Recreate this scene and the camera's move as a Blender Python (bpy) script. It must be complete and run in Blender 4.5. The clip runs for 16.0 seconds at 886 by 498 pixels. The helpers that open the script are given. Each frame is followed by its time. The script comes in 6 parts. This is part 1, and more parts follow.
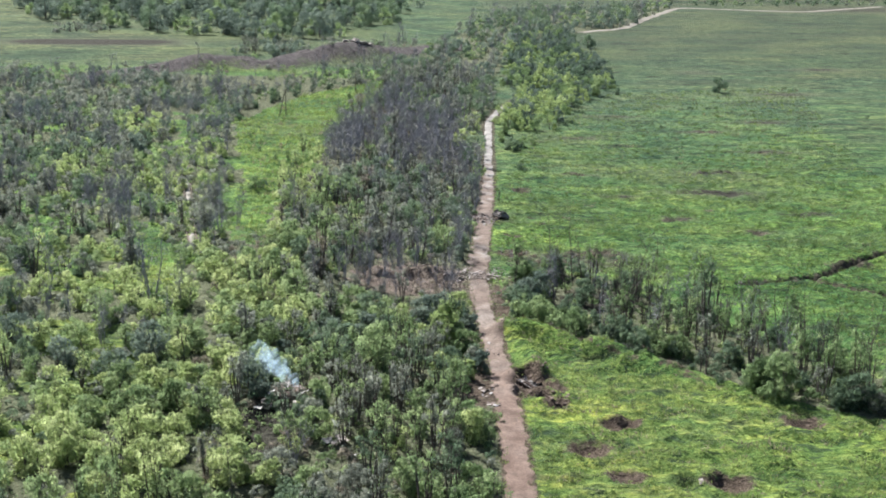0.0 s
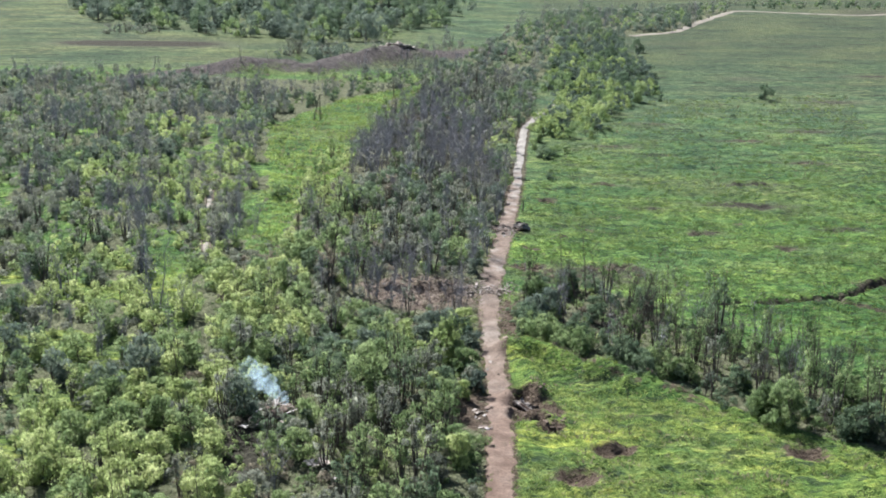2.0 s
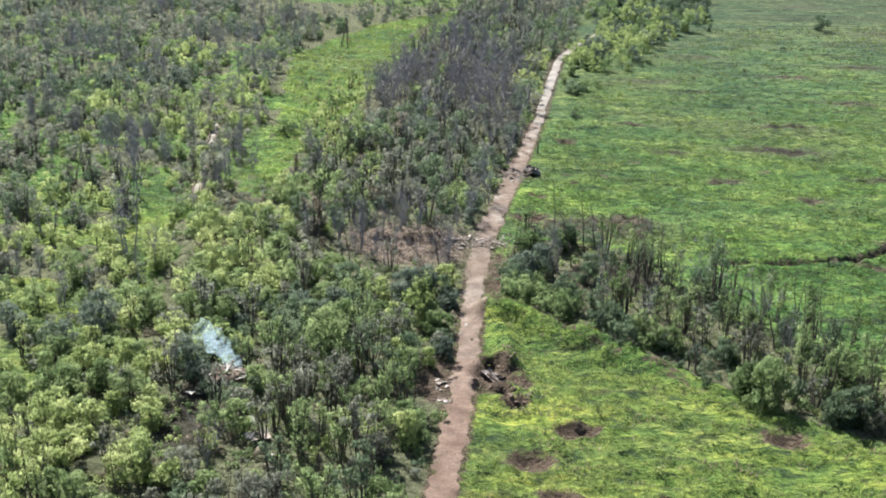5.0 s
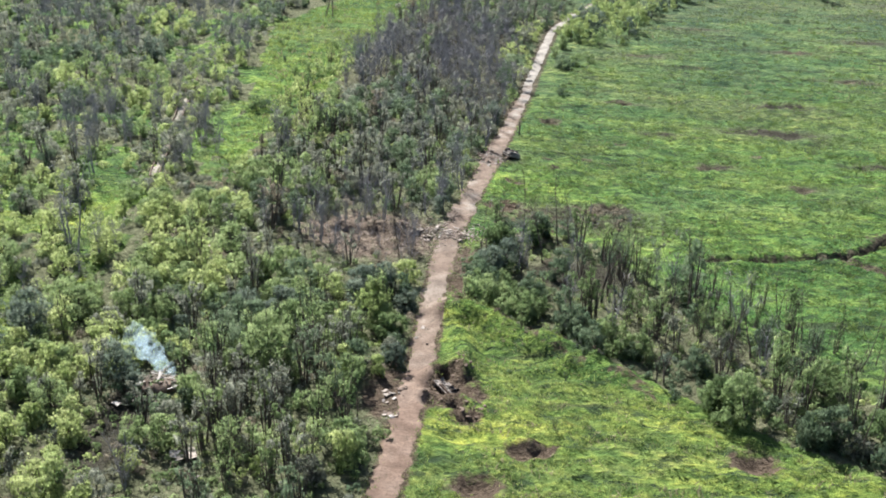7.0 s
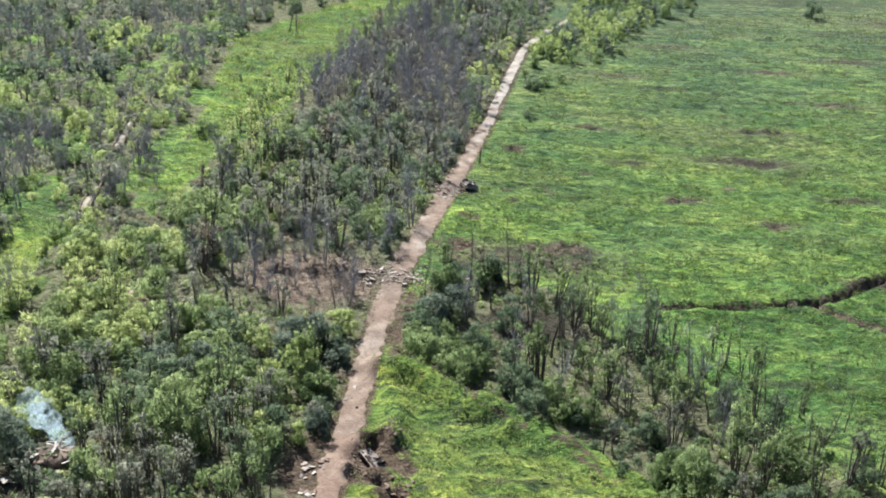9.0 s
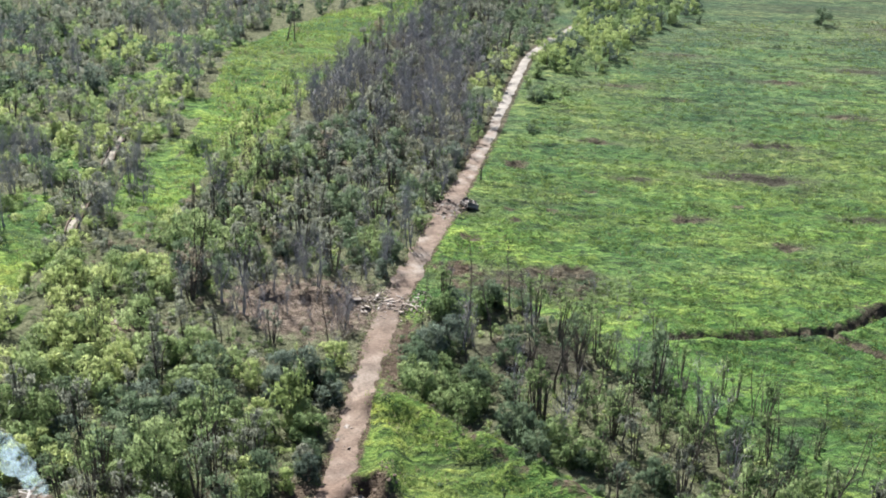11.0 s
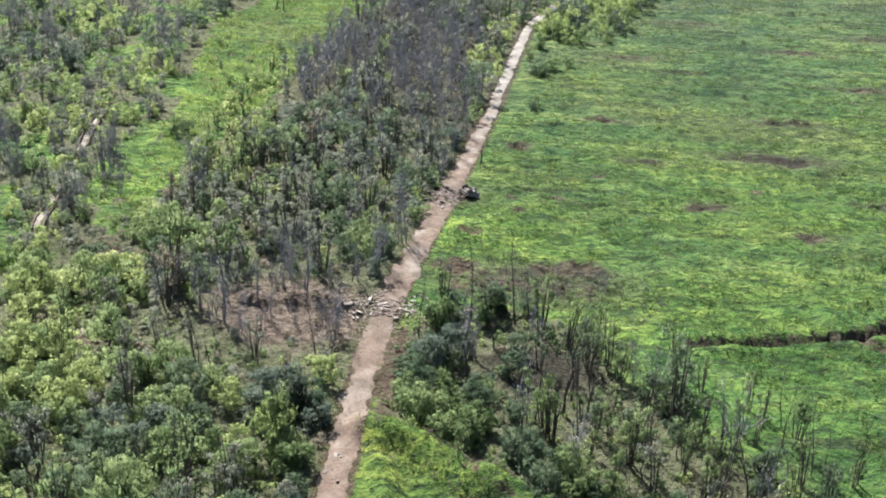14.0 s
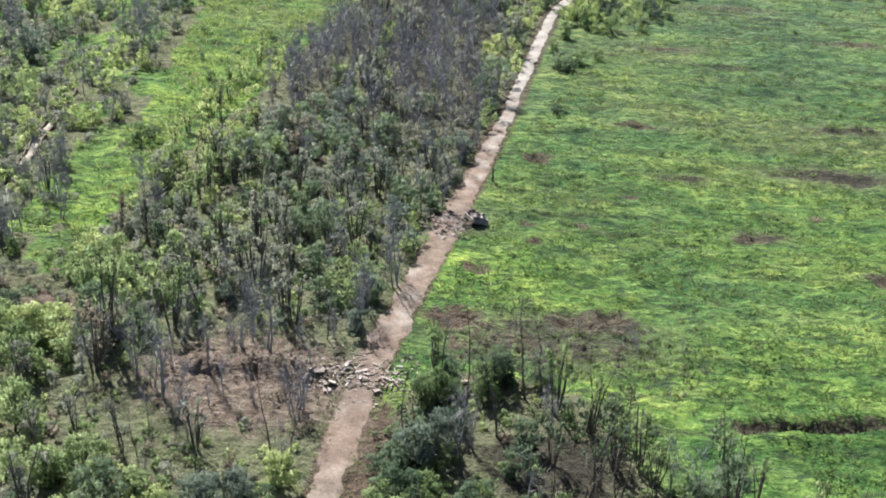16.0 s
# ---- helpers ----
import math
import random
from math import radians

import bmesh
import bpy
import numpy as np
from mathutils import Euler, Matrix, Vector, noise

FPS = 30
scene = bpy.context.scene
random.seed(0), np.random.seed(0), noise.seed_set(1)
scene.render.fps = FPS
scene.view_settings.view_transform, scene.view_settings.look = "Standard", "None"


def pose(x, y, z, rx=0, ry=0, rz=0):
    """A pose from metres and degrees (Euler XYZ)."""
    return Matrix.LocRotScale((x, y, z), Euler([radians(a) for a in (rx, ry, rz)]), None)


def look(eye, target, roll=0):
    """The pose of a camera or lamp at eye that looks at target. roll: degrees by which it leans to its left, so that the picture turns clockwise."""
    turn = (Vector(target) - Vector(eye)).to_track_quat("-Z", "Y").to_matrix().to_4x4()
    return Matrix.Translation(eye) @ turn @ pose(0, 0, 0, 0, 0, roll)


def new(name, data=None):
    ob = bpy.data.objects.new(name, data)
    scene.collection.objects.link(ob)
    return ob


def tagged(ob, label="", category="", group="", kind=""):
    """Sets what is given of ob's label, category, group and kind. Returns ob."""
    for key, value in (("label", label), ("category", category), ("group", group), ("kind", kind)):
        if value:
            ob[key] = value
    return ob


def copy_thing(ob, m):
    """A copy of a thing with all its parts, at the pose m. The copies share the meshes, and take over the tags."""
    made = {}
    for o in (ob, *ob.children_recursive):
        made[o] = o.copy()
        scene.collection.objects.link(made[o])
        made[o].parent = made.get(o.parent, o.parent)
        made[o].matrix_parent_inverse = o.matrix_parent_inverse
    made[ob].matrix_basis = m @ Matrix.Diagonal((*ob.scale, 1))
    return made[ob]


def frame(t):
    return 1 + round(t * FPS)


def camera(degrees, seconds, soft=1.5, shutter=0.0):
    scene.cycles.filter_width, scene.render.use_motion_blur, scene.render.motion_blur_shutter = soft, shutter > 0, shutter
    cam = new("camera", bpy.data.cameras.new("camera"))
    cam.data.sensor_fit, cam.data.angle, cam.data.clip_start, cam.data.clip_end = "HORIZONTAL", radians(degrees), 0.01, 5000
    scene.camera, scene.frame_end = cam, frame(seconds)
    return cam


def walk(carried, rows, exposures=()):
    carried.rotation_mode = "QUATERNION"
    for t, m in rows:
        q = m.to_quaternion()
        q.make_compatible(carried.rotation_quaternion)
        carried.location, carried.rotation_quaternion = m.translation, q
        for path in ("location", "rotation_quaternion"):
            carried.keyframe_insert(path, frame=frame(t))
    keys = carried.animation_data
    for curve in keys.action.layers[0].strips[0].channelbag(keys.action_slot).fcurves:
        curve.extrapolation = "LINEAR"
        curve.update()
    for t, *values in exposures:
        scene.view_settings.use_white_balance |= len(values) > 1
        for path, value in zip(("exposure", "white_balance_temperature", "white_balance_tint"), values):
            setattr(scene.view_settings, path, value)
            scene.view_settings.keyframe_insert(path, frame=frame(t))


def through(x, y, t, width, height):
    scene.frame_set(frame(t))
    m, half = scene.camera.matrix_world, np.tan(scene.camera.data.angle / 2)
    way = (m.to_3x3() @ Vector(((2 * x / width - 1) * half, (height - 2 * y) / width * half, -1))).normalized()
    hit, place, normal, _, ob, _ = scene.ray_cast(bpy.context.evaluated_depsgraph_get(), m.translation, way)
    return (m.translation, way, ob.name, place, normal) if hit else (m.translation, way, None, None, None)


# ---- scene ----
cam = camera(40.0, 16.0, soft=1.8)
PATH = [
    (0, (-31.56, -62.30, 69.18), (-23.81, 33.57, 41.82), 0.86),
    (0.5, (-29.29, -61.66, 69.58), (-22.05, 34.22, 42.14), 0.88),
    (1, (-27.17, -61.55, 70.29), (-24.83, 34.54, 42.70), 0.78),
    (1.5, (-24.36, -60.08, 70.58), (-21.89, 36.02, 43.02), 0.82),
    (2, (-21.53, -58.62, 71.02), (-18.97, 37.49, 43.49), 0.84),
    (2.5, (-18.70, -56.93, 71.53), (-15.99, 38.69, 42.39), 0.90),
    (3, (-15.91, -55.27, 72.15), (-13.11, 40.11, 42.24), 0.95),
    (3.5, (-13.82, -54.47, 73.27), (-16.85, 40.12, 40.96), 0.75),
    (4, (-11.13, -52.41, 73.94), (-14.04, 42.08, 41.34), 0.86),
    (6.5, (-0.88, -37.28, 75.36), (-5.33, 55.38, 38.01), 1.47),
    (7, (0.98, -33.76, 75.82), (-3.37, 58.87, 38.39), 1.58),
    (7.5, (2.95, -29.90, 76.10), (-1.36, 62.72, 38.66), 1.67),
    (8, (4.65, -26.15, 76.33), (0.48, 66.50, 38.95), 1.80),
    (8.5, (6.45, -22.19, 76.85), (2.33, 70.44, 39.41), 1.89),
    (9, (7.96, -18.18, 77.33), (4.10, 74.50, 39.99), 2.03),
    (9.5, (8.71, -14.90, 77.74), (4.77, 77.79, 40.41), 2.05),
    (10, (8.70, -12.78, 77.97), (4.52, 79.89, 40.63), 2.04),
    (12.5, (7.90, -2.96, 78.65), (3.78, 89.07, 39.74), 1.85),
    (13, (7.77, 0.06, 78.40), (3.79, 91.43, 37.95), 1.83),
    (13.5, (7.52, 3.37, 78.13), (3.63, 94.68, 37.54), 1.81),
    (14, (7.53, 6.99, 77.80), (3.59, 98.32, 37.28), 1.74),
    (14.5, (7.75, 10.65, 77.30), (3.67, 102.05, 36.90), 1.62),
    (15, (7.70, 14.64, 77.06), (3.64, 106.02, 36.66), 1.73),
    (15.3, (7.68, 17.20, 76.92), (3.64, 108.60, 36.57), 1.75),
    (15.4, (7.66, 18.90, 76.60), (3.62, 110.30, 36.25), 1.77),
    (15.5, (7.65, 21.70, 76.10), (3.61, 113.10, 35.75), 1.78),
    (15.6, (8.04, 25.56, 75.60), (3.59, 116.71, 34.76), 1.78),
    (15.7, (8.43, 29.42, 75.10), (3.56, 120.33, 33.77), 1.78),
    (15.8, (8.82, 33.28, 74.60), (3.54, 123.94, 32.78), 1.78),
    (15.9, (9.21, 37.14, 74.10), (3.51, 127.56, 31.79), 1.78),
    (16, (9.60, 41.00, 73.60), (3.49, 131.17, 30.80), 1.78),
]
walk(cam, [(t, look(e, a, r)) for t, e, a, r in PATH], [(0, 1.46, 6150, 12), (2.5, 1.47, 6200, 12), (4.0, 1.52, 6400, 11), (6.5, 1.58, 6500, 11), (16, 1.60, 6450, 12)])

# ---- light ----
SUN_FROM = Vector((-0.46, 0.80, 0.95)).normalized()
world = bpy.data.worlds.new("sky")
scene.world = world
world.use_nodes = True
wn = world.node_tree.nodes
sky = wn.new("ShaderNodeTexSky")
sky.sky_type = "NISHITA"
sky.sun_disc = False
sky.sun_elevation = math.asin(SUN_FROM.z)
sky.sun_rotation = math.atan2(SUN_FROM.x, SUN_FROM.y)
sky.dust_density = 2.0
wn["Background"].inputs[1].default_value = 0.047
world.node_tree.links.new(sky.outputs[0], wn["Background"].inputs[0])
sun_data = bpy.data.lights.new("sun", "SUN")
sun_data.energy = 4.9
sun_data.angle = radians(0.6)
sun_data.color = (1.0, 0.95, 0.87)
sun = new("sun", sun_data)
sun.matrix_world = look(SUN_FROM * 300, (0, 0, 0))

# ---- materials ----
def mat(name, rough=0.9):
    m = bpy.data.materials.new(name)
    m.use_nodes = True
    nt = m.node_tree
    b = nt.nodes["Principled BSDF"]
    b.inputs["Roughness"].default_value = rough
    b.inputs["Specular IOR Level"].default_value = 0.25
    return m, nt, b


def ramp(nt, src, stops):
    r = nt.nodes.new("ShaderNodeValToRGB")
    e = r.color_ramp.elements
    while len(e) < len(stops):
        e.new(0.5)
    for el, (p, c) in zip(e, stops):
        el.position, el.color = p, (*c, 1)
    nt.links.new(src, r.inputs[0])
    return r.outputs[0]


def tex_noise(nt, scale, detail=4.0, rough=0.55, stretch=None):
    n = nt.nodes.new("ShaderNodeTexNoise")
    n.inputs["Scale"].default_value = scale
    n.inputs["Detail"].default_value = detail
    n.inputs["Roughness"].default_value = rough
    g = nt.nodes.new("ShaderNodeNewGeometry")
    if stretch:
        mp = nt.nodes.new("ShaderNodeMapping")
        mp.inputs["Scale"].default_value = stretch
        nt.links.new(g.outputs["Position"], mp.inputs[0])
        nt.links.new(mp.outputs[0], n.inputs["Vector"])
    else:
        nt.links.new(g.outputs["Position"], n.inputs["Vector"])
    return n.outputs["Fac"]


def mix(nt, fac, a, b, mode="MIX"):
    m = nt.nodes.new("ShaderNodeMix")
    m.data_type, m.blend_type = "RGBA", mode
    for sock, v in ((m.inputs[0], fac), (m.inputs[6], a), (m.inputs[7], b)):
        if isinstance(v, (int, float)):
            sock.default_value = v
        elif isinstance(v, tuple):
            sock.default_value = (*v, 1)
        else:
            nt.links.new(v, sock)
    return m.outputs[2]


def calc(nt, op, a, b=0.0, clamp=False):
    m = nt.nodes.new("ShaderNodeMath")
    m.operation, m.use_clamp = op, clamp
    for sock, v in ((m.inputs[0], a), (m.inputs[1], b)):
        if isinstance(v, (int, float)):
            sock.default_value = v
        else:
            nt.links.new(v, sock)
    return m.outputs[0]


def attr(nt, name):
    a = nt.nodes.new("ShaderNodeAttribute")
    a.attribute_name = name
    return a.outputs["Fac"]


def bump(nt, b, src, strength, dist):
    n = nt.nodes.new("ShaderNodeBump")
    n.inputs["Strength"].default_value = strength
    n.inputs["Distance"].default_value = dist
    nt.links.new(src, n.inputs["Height"])
    nt.links.new(n.outputs[0], b.inputs["Normal"])


def ground_material():
    m, nt, b = mat("ground", 1.0)
    b.inputs["Specular IOR Level"].default_value = 0.10
    fine = tex_noise(nt, 1.6, 6, 0.7)
    mid = tex_noise(nt, 0.22, 5, 0.6, (0.55, 1.0, 1.0))
    wide = tex_noise(nt, 0.03, 4, 0.6, (0.6, 1.0, 1.0))
    lush = ramp(nt, mid, [(0.30, (0.050, 0.106, 0.026)), (0.45, (0.090, 0.165, 0.034)), (0.58, (0.136, 0.212, 0.044)), (0.75, (0.158, 0.222, 0.062))])
    # cooler, duller far grass; part of it is distance haze put into the colour
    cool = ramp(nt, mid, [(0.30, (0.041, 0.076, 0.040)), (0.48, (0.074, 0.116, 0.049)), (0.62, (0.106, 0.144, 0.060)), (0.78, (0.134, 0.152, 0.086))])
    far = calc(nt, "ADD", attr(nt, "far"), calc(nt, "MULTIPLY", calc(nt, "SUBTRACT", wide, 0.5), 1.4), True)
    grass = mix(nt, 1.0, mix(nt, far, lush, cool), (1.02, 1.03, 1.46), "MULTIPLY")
    g = nt.nodes.new("ShaderNodeNewGeometry")
    at = nt.nodes.new("ShaderNodeSeparateXYZ")
    nt.links.new(g.outputs["Position"], at.inputs[0])
    dry = calc(nt, "DIVIDE", calc(nt, "SUBTRACT", 126.0, calc(nt, "ADD", at.outputs["Y"], calc(nt, "MULTIPLY", at.outputs["X"], 0.6))), 8.0, True)
    grass = mix(nt, dry, grass, mix(nt, 1.0, grass, (1.46, 1.15, 1.06), "MULTIPLY"))
    # grass turns darker towards the far right
    far_right = calc(nt, "MULTIPLY", calc(nt, "DIVIDE", calc(nt, "SUBTRACT", at.outputs["Y"], 400.0), 150.0, True), calc(nt, "DIVIDE", calc(nt, "SUBTRACT", at.outputs["X"], 40.0), 40.0, True))
    grass = mix(nt, calc(nt, "MULTIPLY", far_right, 0.7), grass, (0.052, 0.070, 0.046))
    stubble = calc(nt, "MULTIPLY", calc(nt, "DIVIDE", calc(nt, "SUBTRACT", at.outputs["Y"], 440.0), 40.0, True), calc(nt, "DIVIDE", calc(nt, "SUBTRACT", 0.0, at.outputs["X"]), 40.0, True))
    grass = mix(nt, calc(nt, "MULTIPLY", stubble, 0.6), grass, ramp(nt, wide, [(0.35, (0.085, 0.105, 0.060)), (0.55, (0.135, 0.150, 0.080)), (0.7, (0.170, 0.170, 0.105))]))
    broad = tex_noise(nt, 0.045, 5, 0.62, (0.5, 1.1, 1.0))
    grass = mix(nt, 0.85, grass, ramp(nt, broad, [(0.36, (0.46, 0.58, 0.66)), (0.46, (0.82, 0.92, 0.92)), (0.55, (1.14, 1.10, 1.0)), (0.65, (1.44, 1.30, 1.10))]), "MULTIPLY")
    streak = tex_noise(nt, 0.14, 5, 0.66, (0.22, 1.5, 1.0))
    s = nt.nodes.new("ShaderNodeMapRange")
    s.inputs["From Min"].default_value, s.inputs["From Max"].default_value = 0.575, 0.67
    nt.links.new(streak, s.inputs[0])
    grass = mix(nt, calc(nt, "MULTIPLY", s.outputs[0], 0.72), grass, (0.034, 0.040, 0.030))
    # dark dashes paint short shadow lines, as of shell holes, into the grass
    shade_dash = nt.nodes.new("ShaderNodeMapRange")
    shade_dash.inputs["From Min"].default_value, shade_dash.inputs["From Max"].default_value = 0.578, 0.61
    nt.links.new(tex_noise(nt, 0.32, 2, 0.5, (0.24, 1.5, 1.0)), shade_dash.inputs[0])
    grass = mix(nt, calc(nt, "MULTIPLY", shade_dash.outputs[0], calc(nt, "ADD", calc(nt, "MULTIPLY", attr(nt, "far"), 0.60), 0.28)), grass, (0.026, 0.032, 0.024))
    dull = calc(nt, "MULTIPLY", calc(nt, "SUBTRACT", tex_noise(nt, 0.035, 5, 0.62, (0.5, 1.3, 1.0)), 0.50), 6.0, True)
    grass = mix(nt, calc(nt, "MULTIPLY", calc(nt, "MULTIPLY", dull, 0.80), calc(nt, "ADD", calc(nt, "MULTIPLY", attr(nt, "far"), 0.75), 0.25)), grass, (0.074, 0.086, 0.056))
    olive = calc(nt, "MULTIPLY", calc(nt, "SUBTRACT", tex_noise(nt, 0.022, 4, 0.6, (0.6, 1.0, 1.0)), 0.50), 7.0, True)
    grass = mix(nt, calc(nt, "MULTIPLY", olive, 0.42), grass, (0.128, 0.148, 0.070))
    grass = mix(nt, 0.8, grass, ramp(nt, fine, [(0.25, (0.32, 0.36, 0.34)), (0.55, (1.0, 1.0, 1.0)), (0.8, (1.3, 1.22, 1.1))]), "MULTIPLY")
    # weed mottling; its dark end paints small elongated shadows into the colour
    weeds = tex_noise(nt, 0.42, 6, 0.72, (0.7, 1.2, 1.0))
    grass = mix(nt, 0.8, grass, ramp(nt, weeds, [(0.34, (0.38, 0.48, 0.52)), (0.47, (0.85, 0.95, 0.92)), (0.56, (1.10, 1.10, 1.05)), (0.68, (1.44, 1.36, 1.2))]), "MULTIPLY")
    # tuft texture; hummock shade and lit tops are painted in as tone
    tuft = tex_noise(nt, 0.85, 4, 0.65, (0.75, 1.1, 1.0))
    grass = mix(nt, 0.85, grass, ramp(nt, tuft, [(0.36, (0.42, 0.50, 0.48)), (0.47, (0.90, 0.94, 0.92)), (0.55, (1.14, 1.10, 1.05)), (0.66, (1.60, 1.42, 1.20))]), "MULTIPLY")
    # dark green specks painted as the small shadows of weeds
    weed_shade = nt.nodes.new("ShaderNodeMapRange")
    weed_shade.inputs["From Min"].default_value, weed_shade.inputs["From Max"].default_value = 0.575, 0.60
    nt.links.new(tex_noise(nt, 0.62, 3, 0.6, (0.5, 1.25, 1.0)), weed_shade.inputs[0])
    grass = mix(nt, calc(nt, "MULTIPLY", weed_shade.outputs[0], 0.75), grass, (0.026, 0.046, 0.026))
    soil = ramp(nt, fine, [(0.25, (0.034, 0.027, 0.021)), (0.5, (0.078, 0.061, 0.047)), (0.75, (0.150, 0.123, 0.098))])
    # paler soil round the clearing left of the road
    paler_soil = calc(nt, "MULTIPLY", calc(nt, "DIVIDE", calc(nt, "SUBTRACT", 18.0, calc(nt, "ABSOLUTE", calc(nt, "SUBTRACT", at.outputs["Y"], 158.0))), 5.0, True), calc(nt, "DIVIDE", calc(nt, "SUBTRACT", -4.0, at.outputs["X"]), 4.0, True))
    soil = mix(nt, paler_soil, soil, ramp(nt, tex_noise(nt, 0.9, 5, 0.7), [(0.32, (0.046, 0.037, 0.030)), (0.5, (0.122, 0.099, 0.082)), (0.7, (0.215, 0.184, 0.158))]))
    turned = ramp(nt, tex_noise(nt, 0.8, 5, 0.7, (0.5, 1.2, 1.0)), [(0.34, (0.024, 0.023, 0.018)), (0.47, (0.060, 0.054, 0.041)), (0.60, (0.105, 0.096, 0.070)), (0.74, (0.190, 0.172, 0.120))])
    soil = mix(nt, calc(nt, "MULTIPLY", calc(nt, "SUBTRACT", at.outputs["X"], 4.0), calc(nt, "DIVIDE", calc(nt, "SUBTRACT", at.outputs["Y"], 140.0), 20.0, True), True), soil, turned)
    ash = ramp(nt, tex_noise(nt, 0.28, 6, 0.75, (1.6, 1.0, 0.5)), [(0.32, (0.030, 0.027, 0.028)), (0.5, (0.066, 0.060, 0.060)), (0.68, (0.118, 0.108, 0.102))])
    soil = mix(nt, calc(nt, "DIVIDE", calc(nt, "SUBTRACT", at.outputs["Y"], 380.0), 15.0, True), soil, ash)
    litter = ramp(nt, tex_noise(nt, 0.9, 5, 0.7), [(0.3, (0.044, 0.050, 0.032)), (0.5, (0.095, 0.108, 0.064)), (0.7, (0.155, 0.160, 0.105))])
    burnt = ramp(nt, fine, [(0.25, (0.014, 0.014, 0.011)), (0.5, (0.036, 0.036, 0.028)), (0.75, (0.080, 0.077, 0.060))])
    n2 = calc(nt, "MULTIPLY", calc(nt, "SUBTRACT", tex_noise(nt, 0.7, 5, 0.65), 0.5), 1.1)

    def edge(name):
        r = nt.nodes.new("ShaderNodeMapRange")
        r.inputs["From Min"].default_value, r.inputs["From Max"].default_value = 0.38, 0.62
        nt.links.new(calc(nt, "ADD", attr(nt, name), n2), r.inputs[0])
        z = calc(nt, "GREATER_THAN", attr(nt, name), 0.02)
        return calc(nt, "MULTIPLY", r.outputs[0], z)
    c = mix(nt, edge("litter"), grass, litter)
    c = mix(nt, calc(nt, "MULTIPLY", attr(nt, "burnt"), 1.1, True), c, mix(nt, fine, (0.060, 0.062, 0.042), (0.135, 0.138, 0.095)))
    c = mix(nt, edge("burnt"), c, burnt)
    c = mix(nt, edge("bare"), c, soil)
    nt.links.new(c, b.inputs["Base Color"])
    bump(nt, b, calc(nt, "ADD", calc(nt, "MULTIPLY", fine, 0.6), calc(nt, "ADD", weeds, tuft)), 1.0, 0.9)
    return m


def leaf_material(name, dark, mid, light, through=0.25, gaps=0.50):
    m, nt, b = mat(name, 0.7)
    b.inputs["Specular IOR Level"].default_value = 0.10
    g = nt.nodes.new("ShaderNodeNewGeometry")
    o = nt.nodes.new("ShaderNodeObjectInfo")
    patch = tex_noise(nt, 0.22, 4, 0.6)
    v = calc(nt, "ADD", calc(nt, "MULTIPLY", g.outputs["Random Per Island"], 0.24), calc(nt, "MULTIPLY", patch, 0.95))
    v = calc(nt, "ADD", v, calc(nt, "MULTIPLY", calc(nt, "SUBTRACT", o.outputs["Random"], 0.5), 0.25))
    c = ramp(nt, v, [(0.30, dark), (0.58, mid), (0.90, light)])
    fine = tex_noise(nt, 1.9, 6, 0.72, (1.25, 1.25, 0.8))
    # dark flecks paint the shade between leaves into the colour
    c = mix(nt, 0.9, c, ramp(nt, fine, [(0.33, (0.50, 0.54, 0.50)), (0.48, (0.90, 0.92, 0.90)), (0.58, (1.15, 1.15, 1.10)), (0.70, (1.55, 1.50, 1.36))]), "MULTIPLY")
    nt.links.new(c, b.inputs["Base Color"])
    bump(nt, b, fine, 1.0, 0.5)
    t = nt.nodes.new("ShaderNodeBsdfTranslucent")
    nt.links.new(c, t.inputs[0])
    ms = nt.nodes.new("ShaderNodeMixShader")
    ms.inputs[0].default_value = through
    nt.links.new(b.outputs[0], ms.inputs[1])
    nt.links.new(t.outputs[0], ms.inputs[2])
    # gaps between the leaves
    gap = nt.nodes.new("ShaderNodeMapRange")
    gap.inputs["From Min"].default_value, gap.inputs["From Max"].default_value = gaps - 0.02, gaps + 0.02
    nt.links.new(tex_noise(nt, 3.2, 5, 0.68, (1.35, 1.35, 0.58)), gap.inputs[0])
    clear = nt.nodes.new("ShaderNodeBsdfTransparent")
    leafy = nt.nodes.new("ShaderNodeMixShader")
    nt.links.new(gap.outputs[0], leafy.inputs[0])
    nt.links.new(clear.outputs[0], leafy.inputs[1])
    nt.links.new(ms.outputs[0], leafy.inputs[2])
    nt.links.new(leafy.outputs[0], nt.nodes["Material Output"].inputs[0])
    return m


def rough_material(name, stops, scale, rough=0.9, metal=0.0, bump_d=0.05):
    m, nt, b = mat(name, rough)
    a = tex_noise(nt, scale, 6, 0.65)
    c = ramp(nt, a, stops)
    c = mix(nt, 0.6, c, ramp(nt, tex_noise(nt, scale * 6, 4, 0.7), [(0.3, (0.6, 0.6, 0.6)), (0.6, (1.1, 1.1, 1.1))]), "MULTIPLY")
    nt.links.new(c, b.inputs["Base Color"])
    b.inputs["Metallic"].default_value = metal
    bump(nt, b, a, 0.6, bump_d)
    return m


M_GROUND = ground_material()
